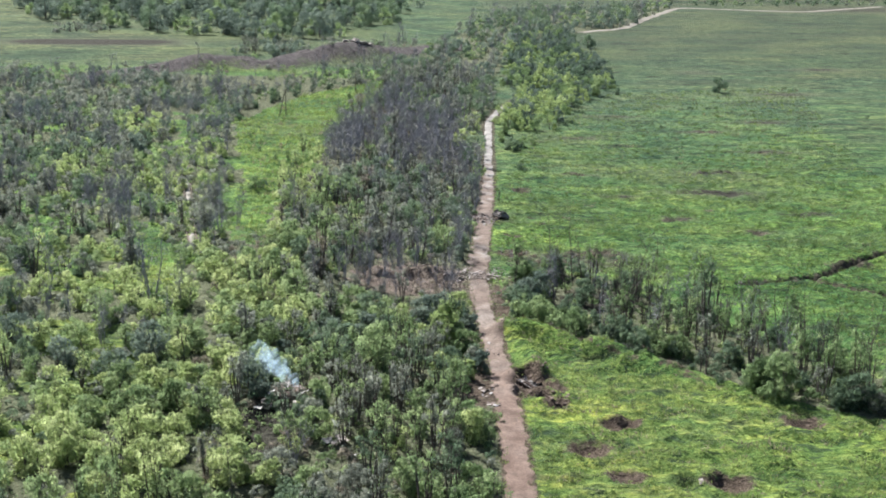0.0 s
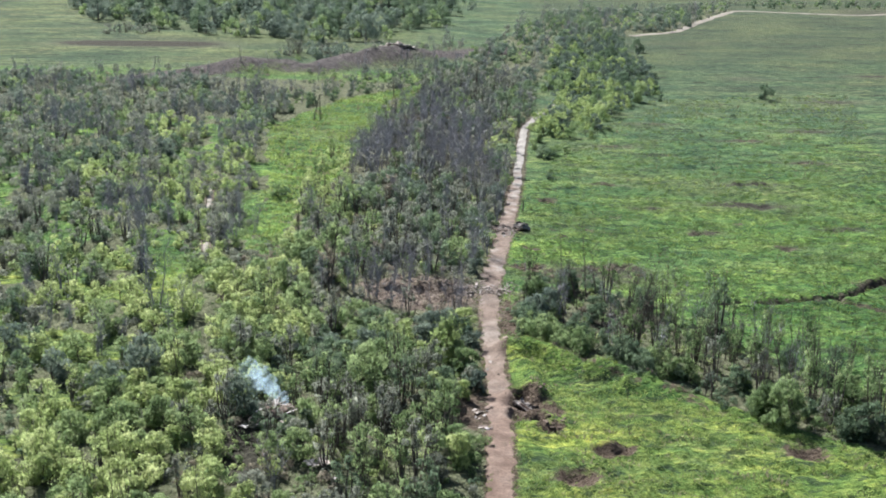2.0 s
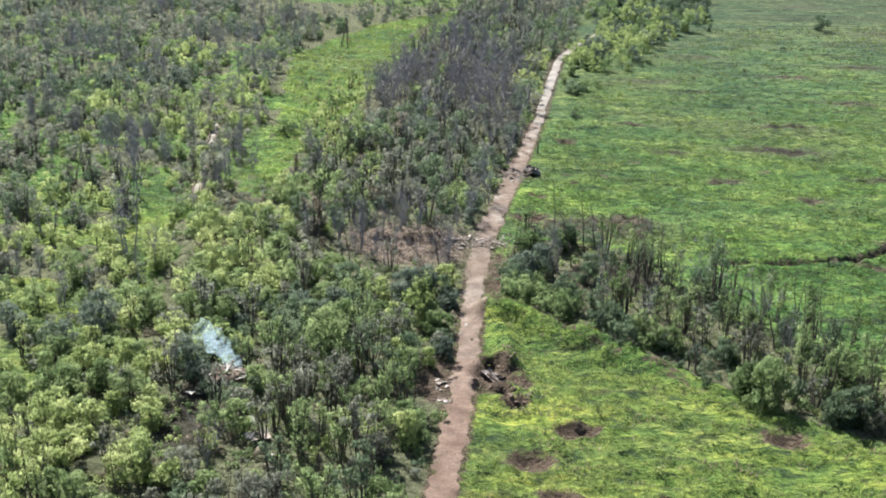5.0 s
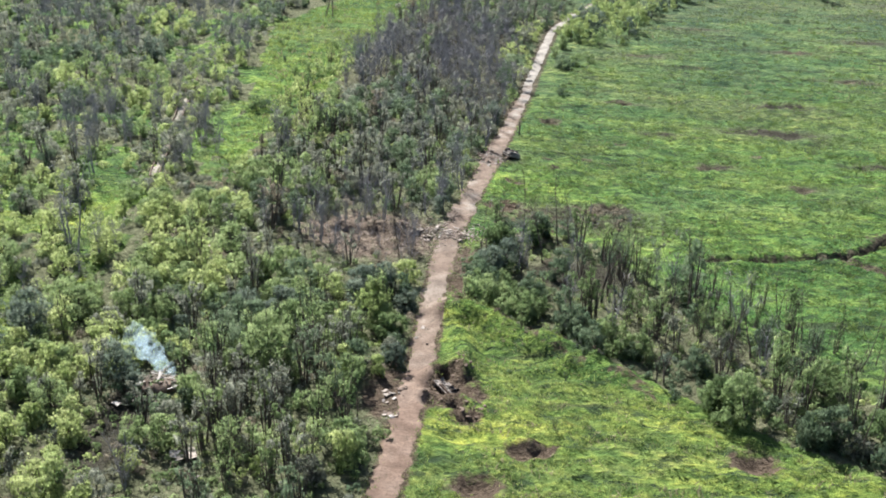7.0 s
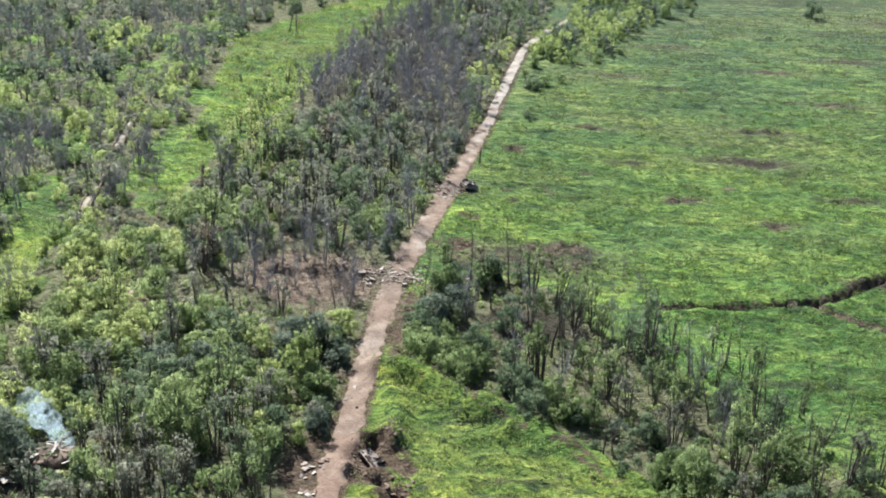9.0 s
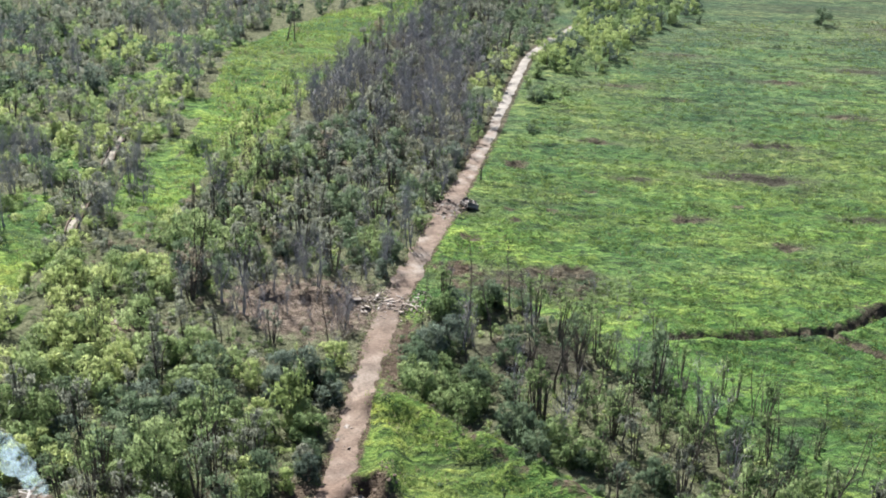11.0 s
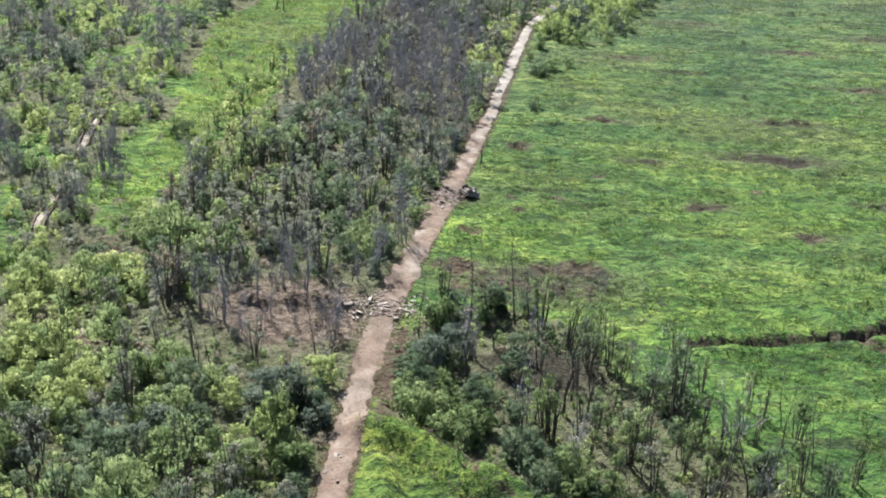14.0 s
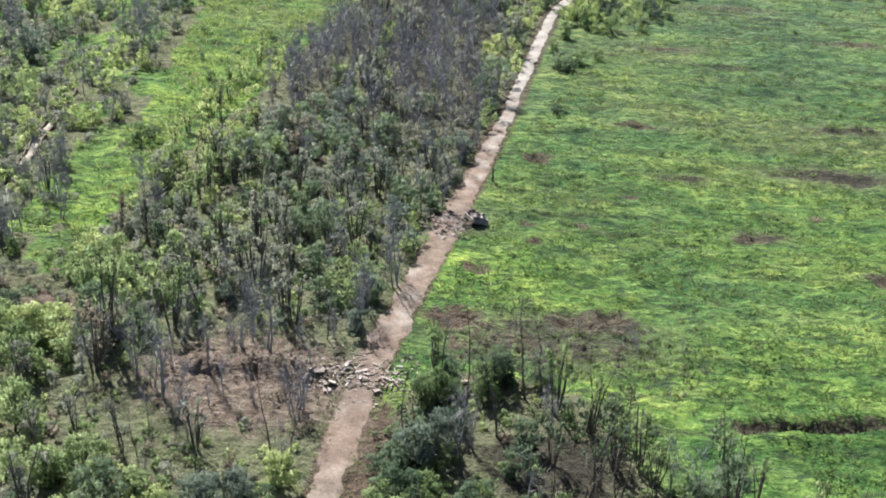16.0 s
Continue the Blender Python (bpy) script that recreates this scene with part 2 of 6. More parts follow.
LEAF = [
    leaf_material("leaf_bright", (0.155, 0.225, 0.082), (0.315, 0.405, 0.170), (0.500, 0.570, 0.275), 0.55),
    leaf_material("leaf_green", (0.080, 0.132, 0.062), (0.180, 0.262, 0.122), (0.340, 0.430, 0.215), 0.55),
    leaf_material("leaf_grey", (0.088, 0.102, 0.088), (0.178, 0.200, 0.170), (0.315, 0.342, 0.285), 0.50),
    leaf_material("leaf_dark", (0.050, 0.084, 0.058), (0.110, 0.166, 0.108), (0.205, 0.275, 0.175), 0.52),
    leaf_material("leaf_dry", (0.115, 0.103, 0.085), (0.230, 0.205, 0.167), (0.351, 0.317, 0.262), 0.50),
    # blue tint puts distance haze into the far leaves; nearer trees share it
    leaf_material("leaf_hazy_blue", (0.056, 0.083, 0.073), (0.118, 0.162, 0.136), (0.215, 0.270, 0.220), 0.50),
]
# weeds and grass
WEED = [
    leaf_material("weed_bright", (0.140, 0.200, 0.056), (0.228, 0.308, 0.092), (0.330, 0.400, 0.145), 0.42, 0.3),
    leaf_material("weed_green", (0.075, 0.128, 0.042), (0.132, 0.202, 0.068), (0.200, 0.275, 0.100), 0.42, 0.3),
    leaf_material("weed_dull", (0.085, 0.108, 0.062), (0.138, 0.166, 0.095), (0.200, 0.222, 0.135), 0.38, 0.3),
    leaf_material("weed_dry", (0.165, 0.152, 0.100), (0.260, 0.240, 0.160), (0.350, 0.325, 0.225), 0.35, 0.3),
]
M_BARK = rough_material("bark", [(0.3, (0.045, 0.038, 0.033)), (0.7, (0.120, 0.104, 0.092))], 3.0)
M_DEAD = rough_material("dead_wood", [(0.3, (0.150, 0.152, 0.168)), (0.7, (0.315, 0.318, 0.345))], 2.0)
def road_material():
    m, nt, b = mat("worn_road", 0.9)
    a = tex_noise(nt, 0.30, 6, 0.65)
    dirt = ramp(nt, a, [(0.28, (0.070, 0.051, 0.041)), (0.45, (0.124, 0.093, 0.075)), (0.60, (0.178, 0.142, 0.118)), (0.78, (0.265, 0.230, 0.198))])
    pale = ramp(nt, a, [(0.30, (0.135, 0.129, 0.120)), (0.60, (0.265, 0.256, 0.240))])
    g = nt.nodes.new("ShaderNodeNewGeometry")
    x = nt.nodes.new("ShaderNodeSeparateXYZ")
    nt.links.new(g.outputs["Position"], x.inputs[0])
    far = calc(nt, "ADD", calc(nt, "DIVIDE", calc(nt, "SUBTRACT", x.outputs["Y"], 236.0), 30.0), calc(nt, "MULTIPLY", calc(nt, "SUBTRACT", tex_noise(nt, 0.2, 4), 0.5), 5.0), True)
    worn = calc(nt, "MULTIPLY", calc(nt, "SUBTRACT", tex_noise(nt, 0.12, 5, 0.6), 0.52), 6.0, True)
    near = calc(nt, "SUBTRACT", 0.32, calc(nt, "MULTIPLY", calc(nt, "ABSOLUTE", calc(nt, "SUBTRACT", x.outputs["Y"], 136.0)), 0.035), True)
    c = mix(nt, calc(nt, "MAXIMUM", far, calc(nt, "MAXIMUM", near, calc(nt, "MULTIPLY", worn, calc(nt, "ADD", 0.35, calc(nt, "MULTIPLY", calc(nt, "DIVIDE", calc(nt, "SUBTRACT", x.outputs["Y"], 160.0), 20.0, True), 0.45))))), dirt, pale)
    churned = calc(nt, "SUBTRACT", calc(nt, "ADD", 1.0, calc(nt, "MULTIPLY", calc(nt, "SUBTRACT", tex_noise(nt, 0.5, 5, 0.7), 0.5), 3.0)), calc(nt, "DIVIDE", calc(nt, "ABSOLUTE", calc(nt, "SUBTRACT", x.outputs["Y"], 160.0)), 8.0), True)
    c = mix(nt, calc(nt, "MULTIPLY", churned, 0.8), c, (0.085, 0.066, 0.054))
    clay = calc(nt, "DIVIDE", calc(nt, "SUBTRACT", 122.0, x.outputs["Y"]), 22.0, True)
    c = mix(nt, calc(nt, "MULTIPLY", clay, 0.6), c, ramp(nt, a, [(0.35, (0.085, 0.054, 0.041)), (0.65, (0.165, 0.112, 0.088))]))
    soot = calc(nt, "SUBTRACT", calc(nt, "ADD", 0.95, calc(nt, "MULTIPLY", calc(nt, "SUBTRACT", tex_noise(nt, 0.4, 5, 0.7), 0.5), 3.0)), calc(nt, "DIVIDE", calc(nt, "ABSOLUTE", calc(nt, "SUBTRACT", x.outputs["Y"], 207.0)), 7.0), True)
    c = mix(nt, calc(nt, "MULTIPLY", soot, 0.6), c, (0.082, 0.074, 0.068))
    stain = calc(nt, "MULTIPLY", calc(nt, "SUBTRACT", tex_noise(nt, 0.45, 6, 0.75, (1.0, 0.6, 1.0)), 0.56), 9.0, True)
    c = mix(nt, calc(nt, "MULTIPLY", stain, 0.65), c, (0.050, 0.042, 0.034))
    fine = tex_noise(nt, 2.5, 5, 0.7)
    c = mix(nt, 0.8, c, ramp(nt, fine, [(0.3, (0.55, 0.53, 0.52)), (0.55, (1.0, 1.0, 1.0)), (0.8, (1.25, 1.25, 1.25))]), "MULTIPLY")
    nt.links.new(c, b.inputs["Base Color"])
    bump(nt, b, fine, 0.7, 0.08)
    return m


M_ROAD = road_material()
M_GRAVEL = rough_material("old_concrete", [(0.3, (0.120, 0.114, 0.096)), (0.6, (0.250, 0.235, 0.205))], 0.8)
M_PALE = rough_material("pale_dirt", [(0.3, (0.120, 0.110, 0.090)), (0.6, (0.220, 0.205, 0.175))], 0.3)
M_CONCRETE = rough_material("broken_concrete", [(0.3, (0.170, 0.145, 0.130)), (0.55, (0.300, 0.270, 0.248)), (0.75, (0.480, 0.450, 0.420))], 1.2)
M_RUST = rough_material("burnt_rusty_steel", [(0.3, (0.050, 0.040, 0.036)), (0.5, (0.120, 0.090, 0.076)), (0.7, (0.240, 0.195, 0.172))], 1.6, 0.75)
M_ASH = rough_material("ash_grey_paint", [(0.3, (0.160, 0.150, 0.145)), (0.6, (0.380, 0.365, 0.355)), (0.8, (0.540, 0.530, 0.520))], 1.3, 0.7)
M_SOOT = rough_material("sooty_steel", [(0.3, (0.060, 0.054, 0.050)), (0.55, (0.170, 0.155, 0.148)), (0.78, (0.380, 0.360, 0.350))], 1.1, 0.7)
M_RUBBER = rough_material("burnt_rubber", [(0.3, (0.012, 0.012, 0.012)), (0.7, (0.035, 0.033, 0.032))], 3.0)
M_SOIL = rough_material("loose_soil", [(0.3, (0.070, 0.054, 0.045)), (0.6, (0.150, 0.116, 0.096))], 1.2)
M_WOOD = rough_material("weathered_wood", [(0.3, (0.085, 0.075, 0.062)), (0.7, (0.200, 0.180, 0.155))], 2.0)


# ---- the lie of the land ----
def vnoise(x, y, seed=0):
    x, y = np.asarray(x, float), np.asarray(y, float)
    xi, yi = np.floor(x), np.floor(y)
    fx, fy = x - xi, y - yi
    fx, fy = fx * fx * (3 - 2 * fx), fy * fy * (3 - 2 * fy)

    def h(i, j):
        v = np.sin(i * 127.1 + j * 311.7 + seed * 74.7) * 43758.5453
        return v - np.floor(v)
    return (h(xi, yi) * (1 - fx) + h(xi + 1, yi) * fx) * (1 - fy) + (h(xi, yi + 1) * (1 - fx) + h(xi + 1, yi + 1) * fx) * fy


def line_distance(x, y, pts):
    """Distance to a broken line, and how far along it (0 to 1) the nearest point lies."""
    best, along = np.full(np.shape(x), 1e9), np.zeros(np.shape(x))
    n = len(pts) - 1
    for i, ((ax, ay), (bx, by)) in enumerate(zip(pts, pts[1:])):
        dx, dy = bx - ax, by - ay
        u = np.clip(((x - ax) * dx + (y - ay) * dy) / (dx * dx + dy * dy), 0, 1)
        d = np.hypot(x - ax - u * dx, y - ay - u * dy)
        near = d < best
        best, along = np.where(near, d, best), np.where(near, (i + u) / n, along)
    return best, along


def inside(x, y, poly):
    c = np.zeros(np.shape(x), bool)
    for (ax, ay), (bx, by) in zip(poly, poly[1:] + poly[:1]):
        if ay != by:
            c ^= ((ay > y) != (by > y)) & (x < (bx - ax) * (y - ay) / (by - ay) + ax)
    return c


ROAD = [(-30, -170), (-19, -40), (-14, 30), (-11.4, 66), (-9.7, 84), (-8.7, 101), (-8.3, 116), (-8.1, 133), (-7.5, 150), (-6.4, 164), (-3.4, 185), (0.4, 213), (3.3, 233), (6.3, 257), (10.7, 299), (15, 334), (21, 356), (34, 390)]
RAIL = [(-53, 110), (-58, 150), (-64, 184), (-71, 234), (-77, 275), (-86, 330), (-96, 385)]
BANK = [(-130, 410), (-104, 428), (-82, 440), (-62, 440), (-44, 464), (-28, 480), (-10, 494), (24, 540)]
TRENCH = [(36, 157), (43, 158), (52, 160.5), (59, 162), (64, 165), (70, 171), (84, 181), (105, 190)]
TRENCH_2 = [(59, 162), (66, 156), (80, 148)]
BERM = [(-5.5, 128), (0, 125), (8, 119.5), (14, 115), (24, 107)]
MOUNDS = [(-4.4, 126), (-3.0, 119), (-2.4, 112), (-0.6, 106)]
GLADE = [(-26, 401), (-14, 427), (-23, 357), (-34, 323), (-38, 282), (-41, 251), (-46.5, 220), (-50, 200), (-48, 178), (-52, 178), (-54, 195), (-56, 225), (-60, 262), (-66, 314), (-57, 346), (-43, 378)]
CLEARING = [(-74, 187), (-66, 180), (-62, 152), (-68, 148), (-73, 168)]
CRATERS = [(5.0, 91.8, 1.7, 0.95), (7.5, 92.3, 1.5, 0.95), (0, 83, 2.5, 0.9), (3, 75, 2.0, 0.9), (16, 74, 2.4, 1.0), (33, 93, 2.4, 0.8), (-4.6, 106.0, 3.0, 1.0), (-4.8, 109.6, 1.7, 1.9), (-2.6, 105.0, 1.4, 0.9), (-6.2, 101.6, 1.7, 0.9), (-3.6, 100.8, 1.4, 1.2), (-1.6, 98.6, 1.7, 0.6), (-0.8, 104.0, 1.6, 0.5),
           (4.2, 191, 2.0, 0.5), (11, 208, 1.2, 0.6), (19, 209, 1.1, 0.6), (12, 201, 1.2, 0.6), (12, 235, 2.0, 0.8), (17, 178, 2.4, 1.0), (22, 180, 2.0, 0.9), (2, 176, 2.8, 0.8), (44, 209, 1.9, 0.8), (61, 198, 1.7, 0.7),
           (56, 219, 1.1, 0.6), (27, 222, 1.2, 0.5), (92, 289, 2.0, 0.8), (85, 322, 2.0, 0.7), (30, 256, 1.8, 0.8), (39, 309, 1.8, 0.8), (-21, 158, 4.0, 0.7)]


def height(x, y):
    x, y = np.asarray(x, float), np.asarray(y, float)
    z = -2.2 * np.tanh(x / 50) + 0.008 * np.clip(y - 260, 0, 700)
    rough = np.clip(line_distance(x, y, ROAD)[0] / 6, 0, 1) * np.clip((470 - y) / 200, 0.0, 1)
    z = z + rough * (0.35 * (vnoise(x / 9, y / 9, 1) - 0.5) + 0.80 * (vnoise(x / 2.6 + y / 9, y / 2.4 - x / 7, 2) - 0.5) + 0.46 * (vnoise(x / 1.3 + y / 5, y / 1.2 - x / 6, 3) - 0.5))
    for cx, cy, r, d in CRATERS:
        q = np.hypot(x - cx, y - cy) / r
        z = z - d * np.exp(-(q * 1.15) ** 4) + 0.35 * d * np.exp(-((q - 1.3) * 2.6) ** 2)
    for pts, deep in ((TRENCH, 1.4), (TRENCH_2, 0.8)):
        d, _ = line_distance(x, y, pts)
        z = z - deep * np.exp(-(d / 0.9) ** 2) + 0.5 * deep * np.exp(-((d - 2.0) / 0.8) ** 2)
    d, a = line_distance(x, y, BERM)
    z = z + (1.2 + 2.4 * vnoise(x / 3.2, y / 3.2, 5)) * np.exp(-(d / 2.3) ** 2) * np.clip((1 - a) * 4, 0, 1)
    z = z + 2.0 * vnoise(x / 2.4, y / 3.0, 7) * np.exp(-(line_distance(x, y, MOUNDS)[0] / 1.8) ** 2)
    d, a = line_distance(x, y, BANK)
    z = z + (2.0 + 3.6 * np.exp(-((a - 0.68) / 0.16) ** 2) + 2.4 * np.exp(-((a - 0.25) / 0.10) ** 2) + 2.6 * vnoise(x / 6, y / 6, 15)) * np.exp(-(d / 11.0) ** 2) * np.clip(1.6 * np.sin(np.pi * np.clip(a, 0.03, 0.97)), 0, 1)
    d, a = line_distance(x, y, [(-27, 158), (-20, 160.5), (-14, 159)])
    z = z + 0.7 * np.exp(-(((x + 8.5) / 4) ** 2 + ((y - 159.5) / 2.2) ** 2)) * vnoise(x / 1.7, y / 1.7, 9) + 1.4 * np.exp(-(d / 1.2) ** 2) * (0.6 + 0.7 * vnoise(x / 2, y / 2, 8))
    d, a = line_distance(x, y, RAIL)
    return z + 0.7 * np.exp(-(d / 2.6) ** 4)


def zone(x, y):
    """How bare, littered, burnt and cool-grassed the ground is."""
    x, y = np.asarray(x, float), np.asarray(y, float)
    road = line_distance(x, y, ROAD)[0]
    bare = 0.72 * np.exp(-(np.maximum(road - 1.7, 0) / 0.8) ** 2)
    for cx, cy, r, d in CRATERS:
        q = np.hypot((x - cx) / 1.25, y - cy) / r
        bare = np.maximum(bare, np.clip(1.12 - 0.58 * q, 0, 0.90) * np.clip(0.35 + d, 0, 1))
    for pts, w in ((TRENCH, 1.75), (TRENCH_2, 1.7)):
        bare = np.maximum(bare, 0.95 * np.exp(-(line_distance(x, y, pts)[0] / w) ** 2))
    d, a = line_distance(x, y, BERM)
    bare = np.maximum(bare, 0.62 * np.exp(-((d - 0.8) / 1.0) ** 2) * (vnoise(x / 2.2, y / 2.2, 6) > 0.5))
    bare = np.maximum(bare, 0.72 * np.exp(-(((x + 20) / 15) ** 2 + ((y - 157) / 13) ** 2) ** 2))
    bare = np.maximum(bare, 0.62 * np.exp(-(((x + 9) / 6) ** 2 + ((y - 160) / 5) ** 2) ** 2))
    bare = np.maximum(bare, 0.70 * np.exp(-(((x + 12) / 4) ** 2 + ((y - 103) / 9) ** 2) ** 2))
    bare = np.maximum(bare, 0.74 * np.exp(-(((x + 5.2) / 3.7) ** 2 + ((y - 104.5) / 5.6) ** 2) ** 2))
    bare = np.maximum(bare, 0.7 * np.exp(-(((x + 48) / 4) ** 2 + ((y - 171) / 3.5) ** 2) ** 2))
    bare = np.maximum(bare, 0.7 * np.exp(-(((x + 44.5) / 3) ** 2 + ((y - 144.5) / 3) ** 2) ** 2))
    bare = np.maximum(bare, 0.8 * np.exp(-(((x - 72) / 7) ** 2 + ((y - 172) / 3) ** 2)))
    bare = np.maximum(bare, 0.74 * np.exp(-(((x + 4.2) / 3.0) ** 2 + ((y - 144) / 15) ** 2) ** 2))
    burnt = 0.75 * np.exp(-(((x - 0.5) / 5) ** 2 + ((y - 206) / 4.5) ** 2) ** 2)
    for sx, sy, rx, ry, k in ((20, 178, 9, 2.4, 0.72), (62, 237, 13, 4.0, 0.80), (46, 210, 5, 1.6, 0.68), (62, 199, 4, 1.6, 0.62), (94, 290, 7, 2.4, 0.66), (84, 322, 8, 2.6, 0.66), (30, 256, 7, 1.8, 0.62), (40, 309, 7, 2.2, 0.66), (70, 262, 9, 3.0, 0.70), (110, 340, 10, 3.4, 0.62), (60, 350, 8, 3.0, 0.58), (36, 232, 6, 2.0, 0.66), (80, 215, 7, 2.0, 0.56), (140, 400, 14, 5, 0.6), (180, 470, 16, 7, 0.6), (120, 460, 12, 5, 0.5)):
        burnt = np.maximum(burnt, (k + 0.12) * np.exp(-(((x - sx) / rx) ** 2 + ((y - sy) / ry) ** 2)))
    burnt = np.maximum(burnt, 0.7 * np.exp(-(((x - 15) / 10) ** 2 + ((y - 146) / 8) ** 2) ** 2))
    burnt = np.maximum(burnt, 0.8 * np.exp(-(((x + 43) / 4) ** 2 + ((y - 90) / 16) ** 2) ** 2))
    burnt = np.maximum(burnt, 0.56 * np.exp(-(((x - 15) / 15) ** 2 + ((y - 173) / 7.5) ** 2) ** 2))
    bare = np.maximum(bare, (0.20 + 0.55 * vnoise(x / 2.6, y / 1.6, 41)) * np.exp(-(((x - 9) / 11) ** 2 + ((y - 170) / 6.5) ** 2) ** 2))
    burnt = np.maximum(burnt, np.where((y > 380) & (y < 560), 0.25 + 0.6 * vnoise(x / 9, y / 9, 16), 0) * np.exp(-(line_distance(x, y, BANK)[0] / 14) ** 4))
    bare = np.maximum(bare, np.where((y > 380) & (y < 560), 0.5 + 0.5 * vnoise(x / 7, y / 7, 19), 0) * np.exp(-(line_distance(x, y, BANK)[0] / 13) ** 4))
    burnt = np.maximum(burnt, 1.0 * np.exp(-(((x + 150) / 42) ** 4 + ((y - 522) / 11) ** 4)))
    burnt = np.maximum(burnt, 0.55 * np.exp(-(((x - 330) / 90) ** 4 + ((y - 770) / 30) ** 4)))
    burnt = np.maximum(burnt, (0.25 + 0.5 * vnoise(x / 6, y / 6, 36)) * (inside(x, y, BELT) & (y > 228 + 14 * vnoise(x / 7, y / 9, 37)) & (y < 352) & (x < 4)))
    # slight dulling of the grass towards the far right
    burnt = np.maximum(burnt, 0.12 * np.clip((y - 420) / 150, 0, 1) * (x > 60))
    wood = (x < -9) & (y > 54 + 6 * vnoise(x / 5, y / 5, 42)) & (y < 418) & ~inside(x, y, GLADE) & ~inside(x, y, CLEARING)
    wood &= ~((x < -46) & (y < 330) & (vnoise(x / 6, y / 8, 28) > 0.52))
    wood |= (inside(x, y, STRIP) & (line_distance(x, y, FAR_EDGE)[0] > 9 + 4 * vnoise(x / 5, y / 5, 38))) | inside(x, y, BELT) | inside(x, y, FAR_BELT)
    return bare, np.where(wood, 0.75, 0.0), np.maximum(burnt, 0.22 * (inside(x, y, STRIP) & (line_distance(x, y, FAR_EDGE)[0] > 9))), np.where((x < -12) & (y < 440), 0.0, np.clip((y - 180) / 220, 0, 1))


FAR_EDGE = [(34, 155), (38, 146), (46, 134), (58, 121), (84, 96)]
STRIP = [(-6, 130), (0, 127), (8, 121), (20, 114), (35, 100), (48, 92), (70, 78), (84, 96), (58, 121), (46, 134), (38, 146), (34, 155), (23, 158), (11, 163), (0, 163), (-3.5, 152)]
BELT = [(-12, 60), (-9, 100), (-8.4, 152), (-6.2, 165), (-3.4, 185), (0.4, 213), (6, 255), (10.5, 300), (15, 334), (20, 360), (26, 420), (-12, 436), (-22, 357), (-33, 323), (-37, 282), (-40, 251), (-45.5, 220), (-49, 200), (-47, 178), (-58, 160), (-62, 60)]
SCRUB = [(-58, 50), (-58, 160), (-53, 178), (-56, 200), (-60, 230), (-64, 262), (-68, 314), (-60, 346), (-72, 380), (-105, 400), (-190, 415), (-165, 300), (-118, 180), (-88, 110), (-68, 50)]
BUSH_ROW = [(18, 322), (26, 316), (36, 325), (48, 354), (62, 386), (74, 412), (80, 470), (86, 600), (50, 560), (36, 450), (30, 404), (27, 360), (20, 338)]
FAR_BELT = [(24, 420), (60, 560), (90, 610), (128, 640), (200, 790), (70, 720), (40, 640), (8, 506), (-10, 440)]
FAR_FOREST = [(-190, 612), (-164, 588), (-119, 556), (-67, 526), (-35, 550), (11, 690), (30, 830), (-300, 830)]


def spaced(lo, hi, fine_lo, fine_hi, step, grow):
    mid = list(np.arange(fine_lo, fine_hi + step / 2, step))
    up, s = [], step
    while (up[-1] if up else mid[-1]) < hi:
        s *= grow
        up.append((up[-1] if up else mid[-1]) + s)
    down, s = [], step
    while (down[-1] if down else mid[0]) > lo:
        s *= grow
        down.append((down[-1] if down else mid[0]) - s)
    return np.array(down[::-1] + mid + up)


def grid_mesh(name, xs, ys):
    gx, gy = np.meshgrid(xs, ys)
    v = np.stack([gx, gy, height(gx, gy)], -1).reshape(-1, 3)
    n, k = len(ys), len(xs)
    i = np.arange(n * k).reshape(n, k)
    f = np.stack([i[:-1, :-1], i[:-1, 1:], i[1:, 1:], i[1:, :-1]], -1).reshape(-1, 4)
    return quad_mesh(name, v, f)


def quad_mesh(name, v, f, mats=None, slot=None):
    me = bpy.data.meshes.new(name)
    me.vertices.add(len(v))
    me.vertices.foreach_set("co", np.asarray(v, np.float32).ravel())
    me.loops.add(len(f) * 4)
    me.loops.foreach_set("vertex_index", np.asarray(f, np.int32).ravel())
    me.polygons.add(len(f))
    me.polygons.foreach_set("loop_start", np.arange(0, len(f) * 4, 4, dtype=np.int32))
    for m in mats or ():
        me.materials.append(m)
    if slot is not None:
        me.polygons.foreach_set("material_index", np.asarray(slot, np.int32))
    me.update(calc_edges=True)
    return me


ground_mesh = grid_mesh("ground", np.concatenate([spaced(-2600, -24, -72, -25, 1.2, 1.07)[:-1], spaced(-24, 2600, -24, 96, 0.8, 1.12)]), np.concatenate([spaced(-400, 62, 62, 128, 0.6, 1.12)[:-1], spaced(128, 3200, 129, 310, 1.0, 1.035)]))
co = np.empty(len(ground_mesh.vertices) * 3, np.float32)
ground_mesh.vertices.foreach_get("co", co)
co = co.reshape(-1, 3)
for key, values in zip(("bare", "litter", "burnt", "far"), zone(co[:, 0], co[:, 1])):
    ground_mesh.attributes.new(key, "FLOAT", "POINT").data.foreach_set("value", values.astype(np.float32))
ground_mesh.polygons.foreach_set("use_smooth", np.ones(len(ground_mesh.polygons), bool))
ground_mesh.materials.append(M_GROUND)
ground = tagged(new("ground", ground_mesh), "rough green field and wood floor with craters and bare soil", "ground", kind="structure")


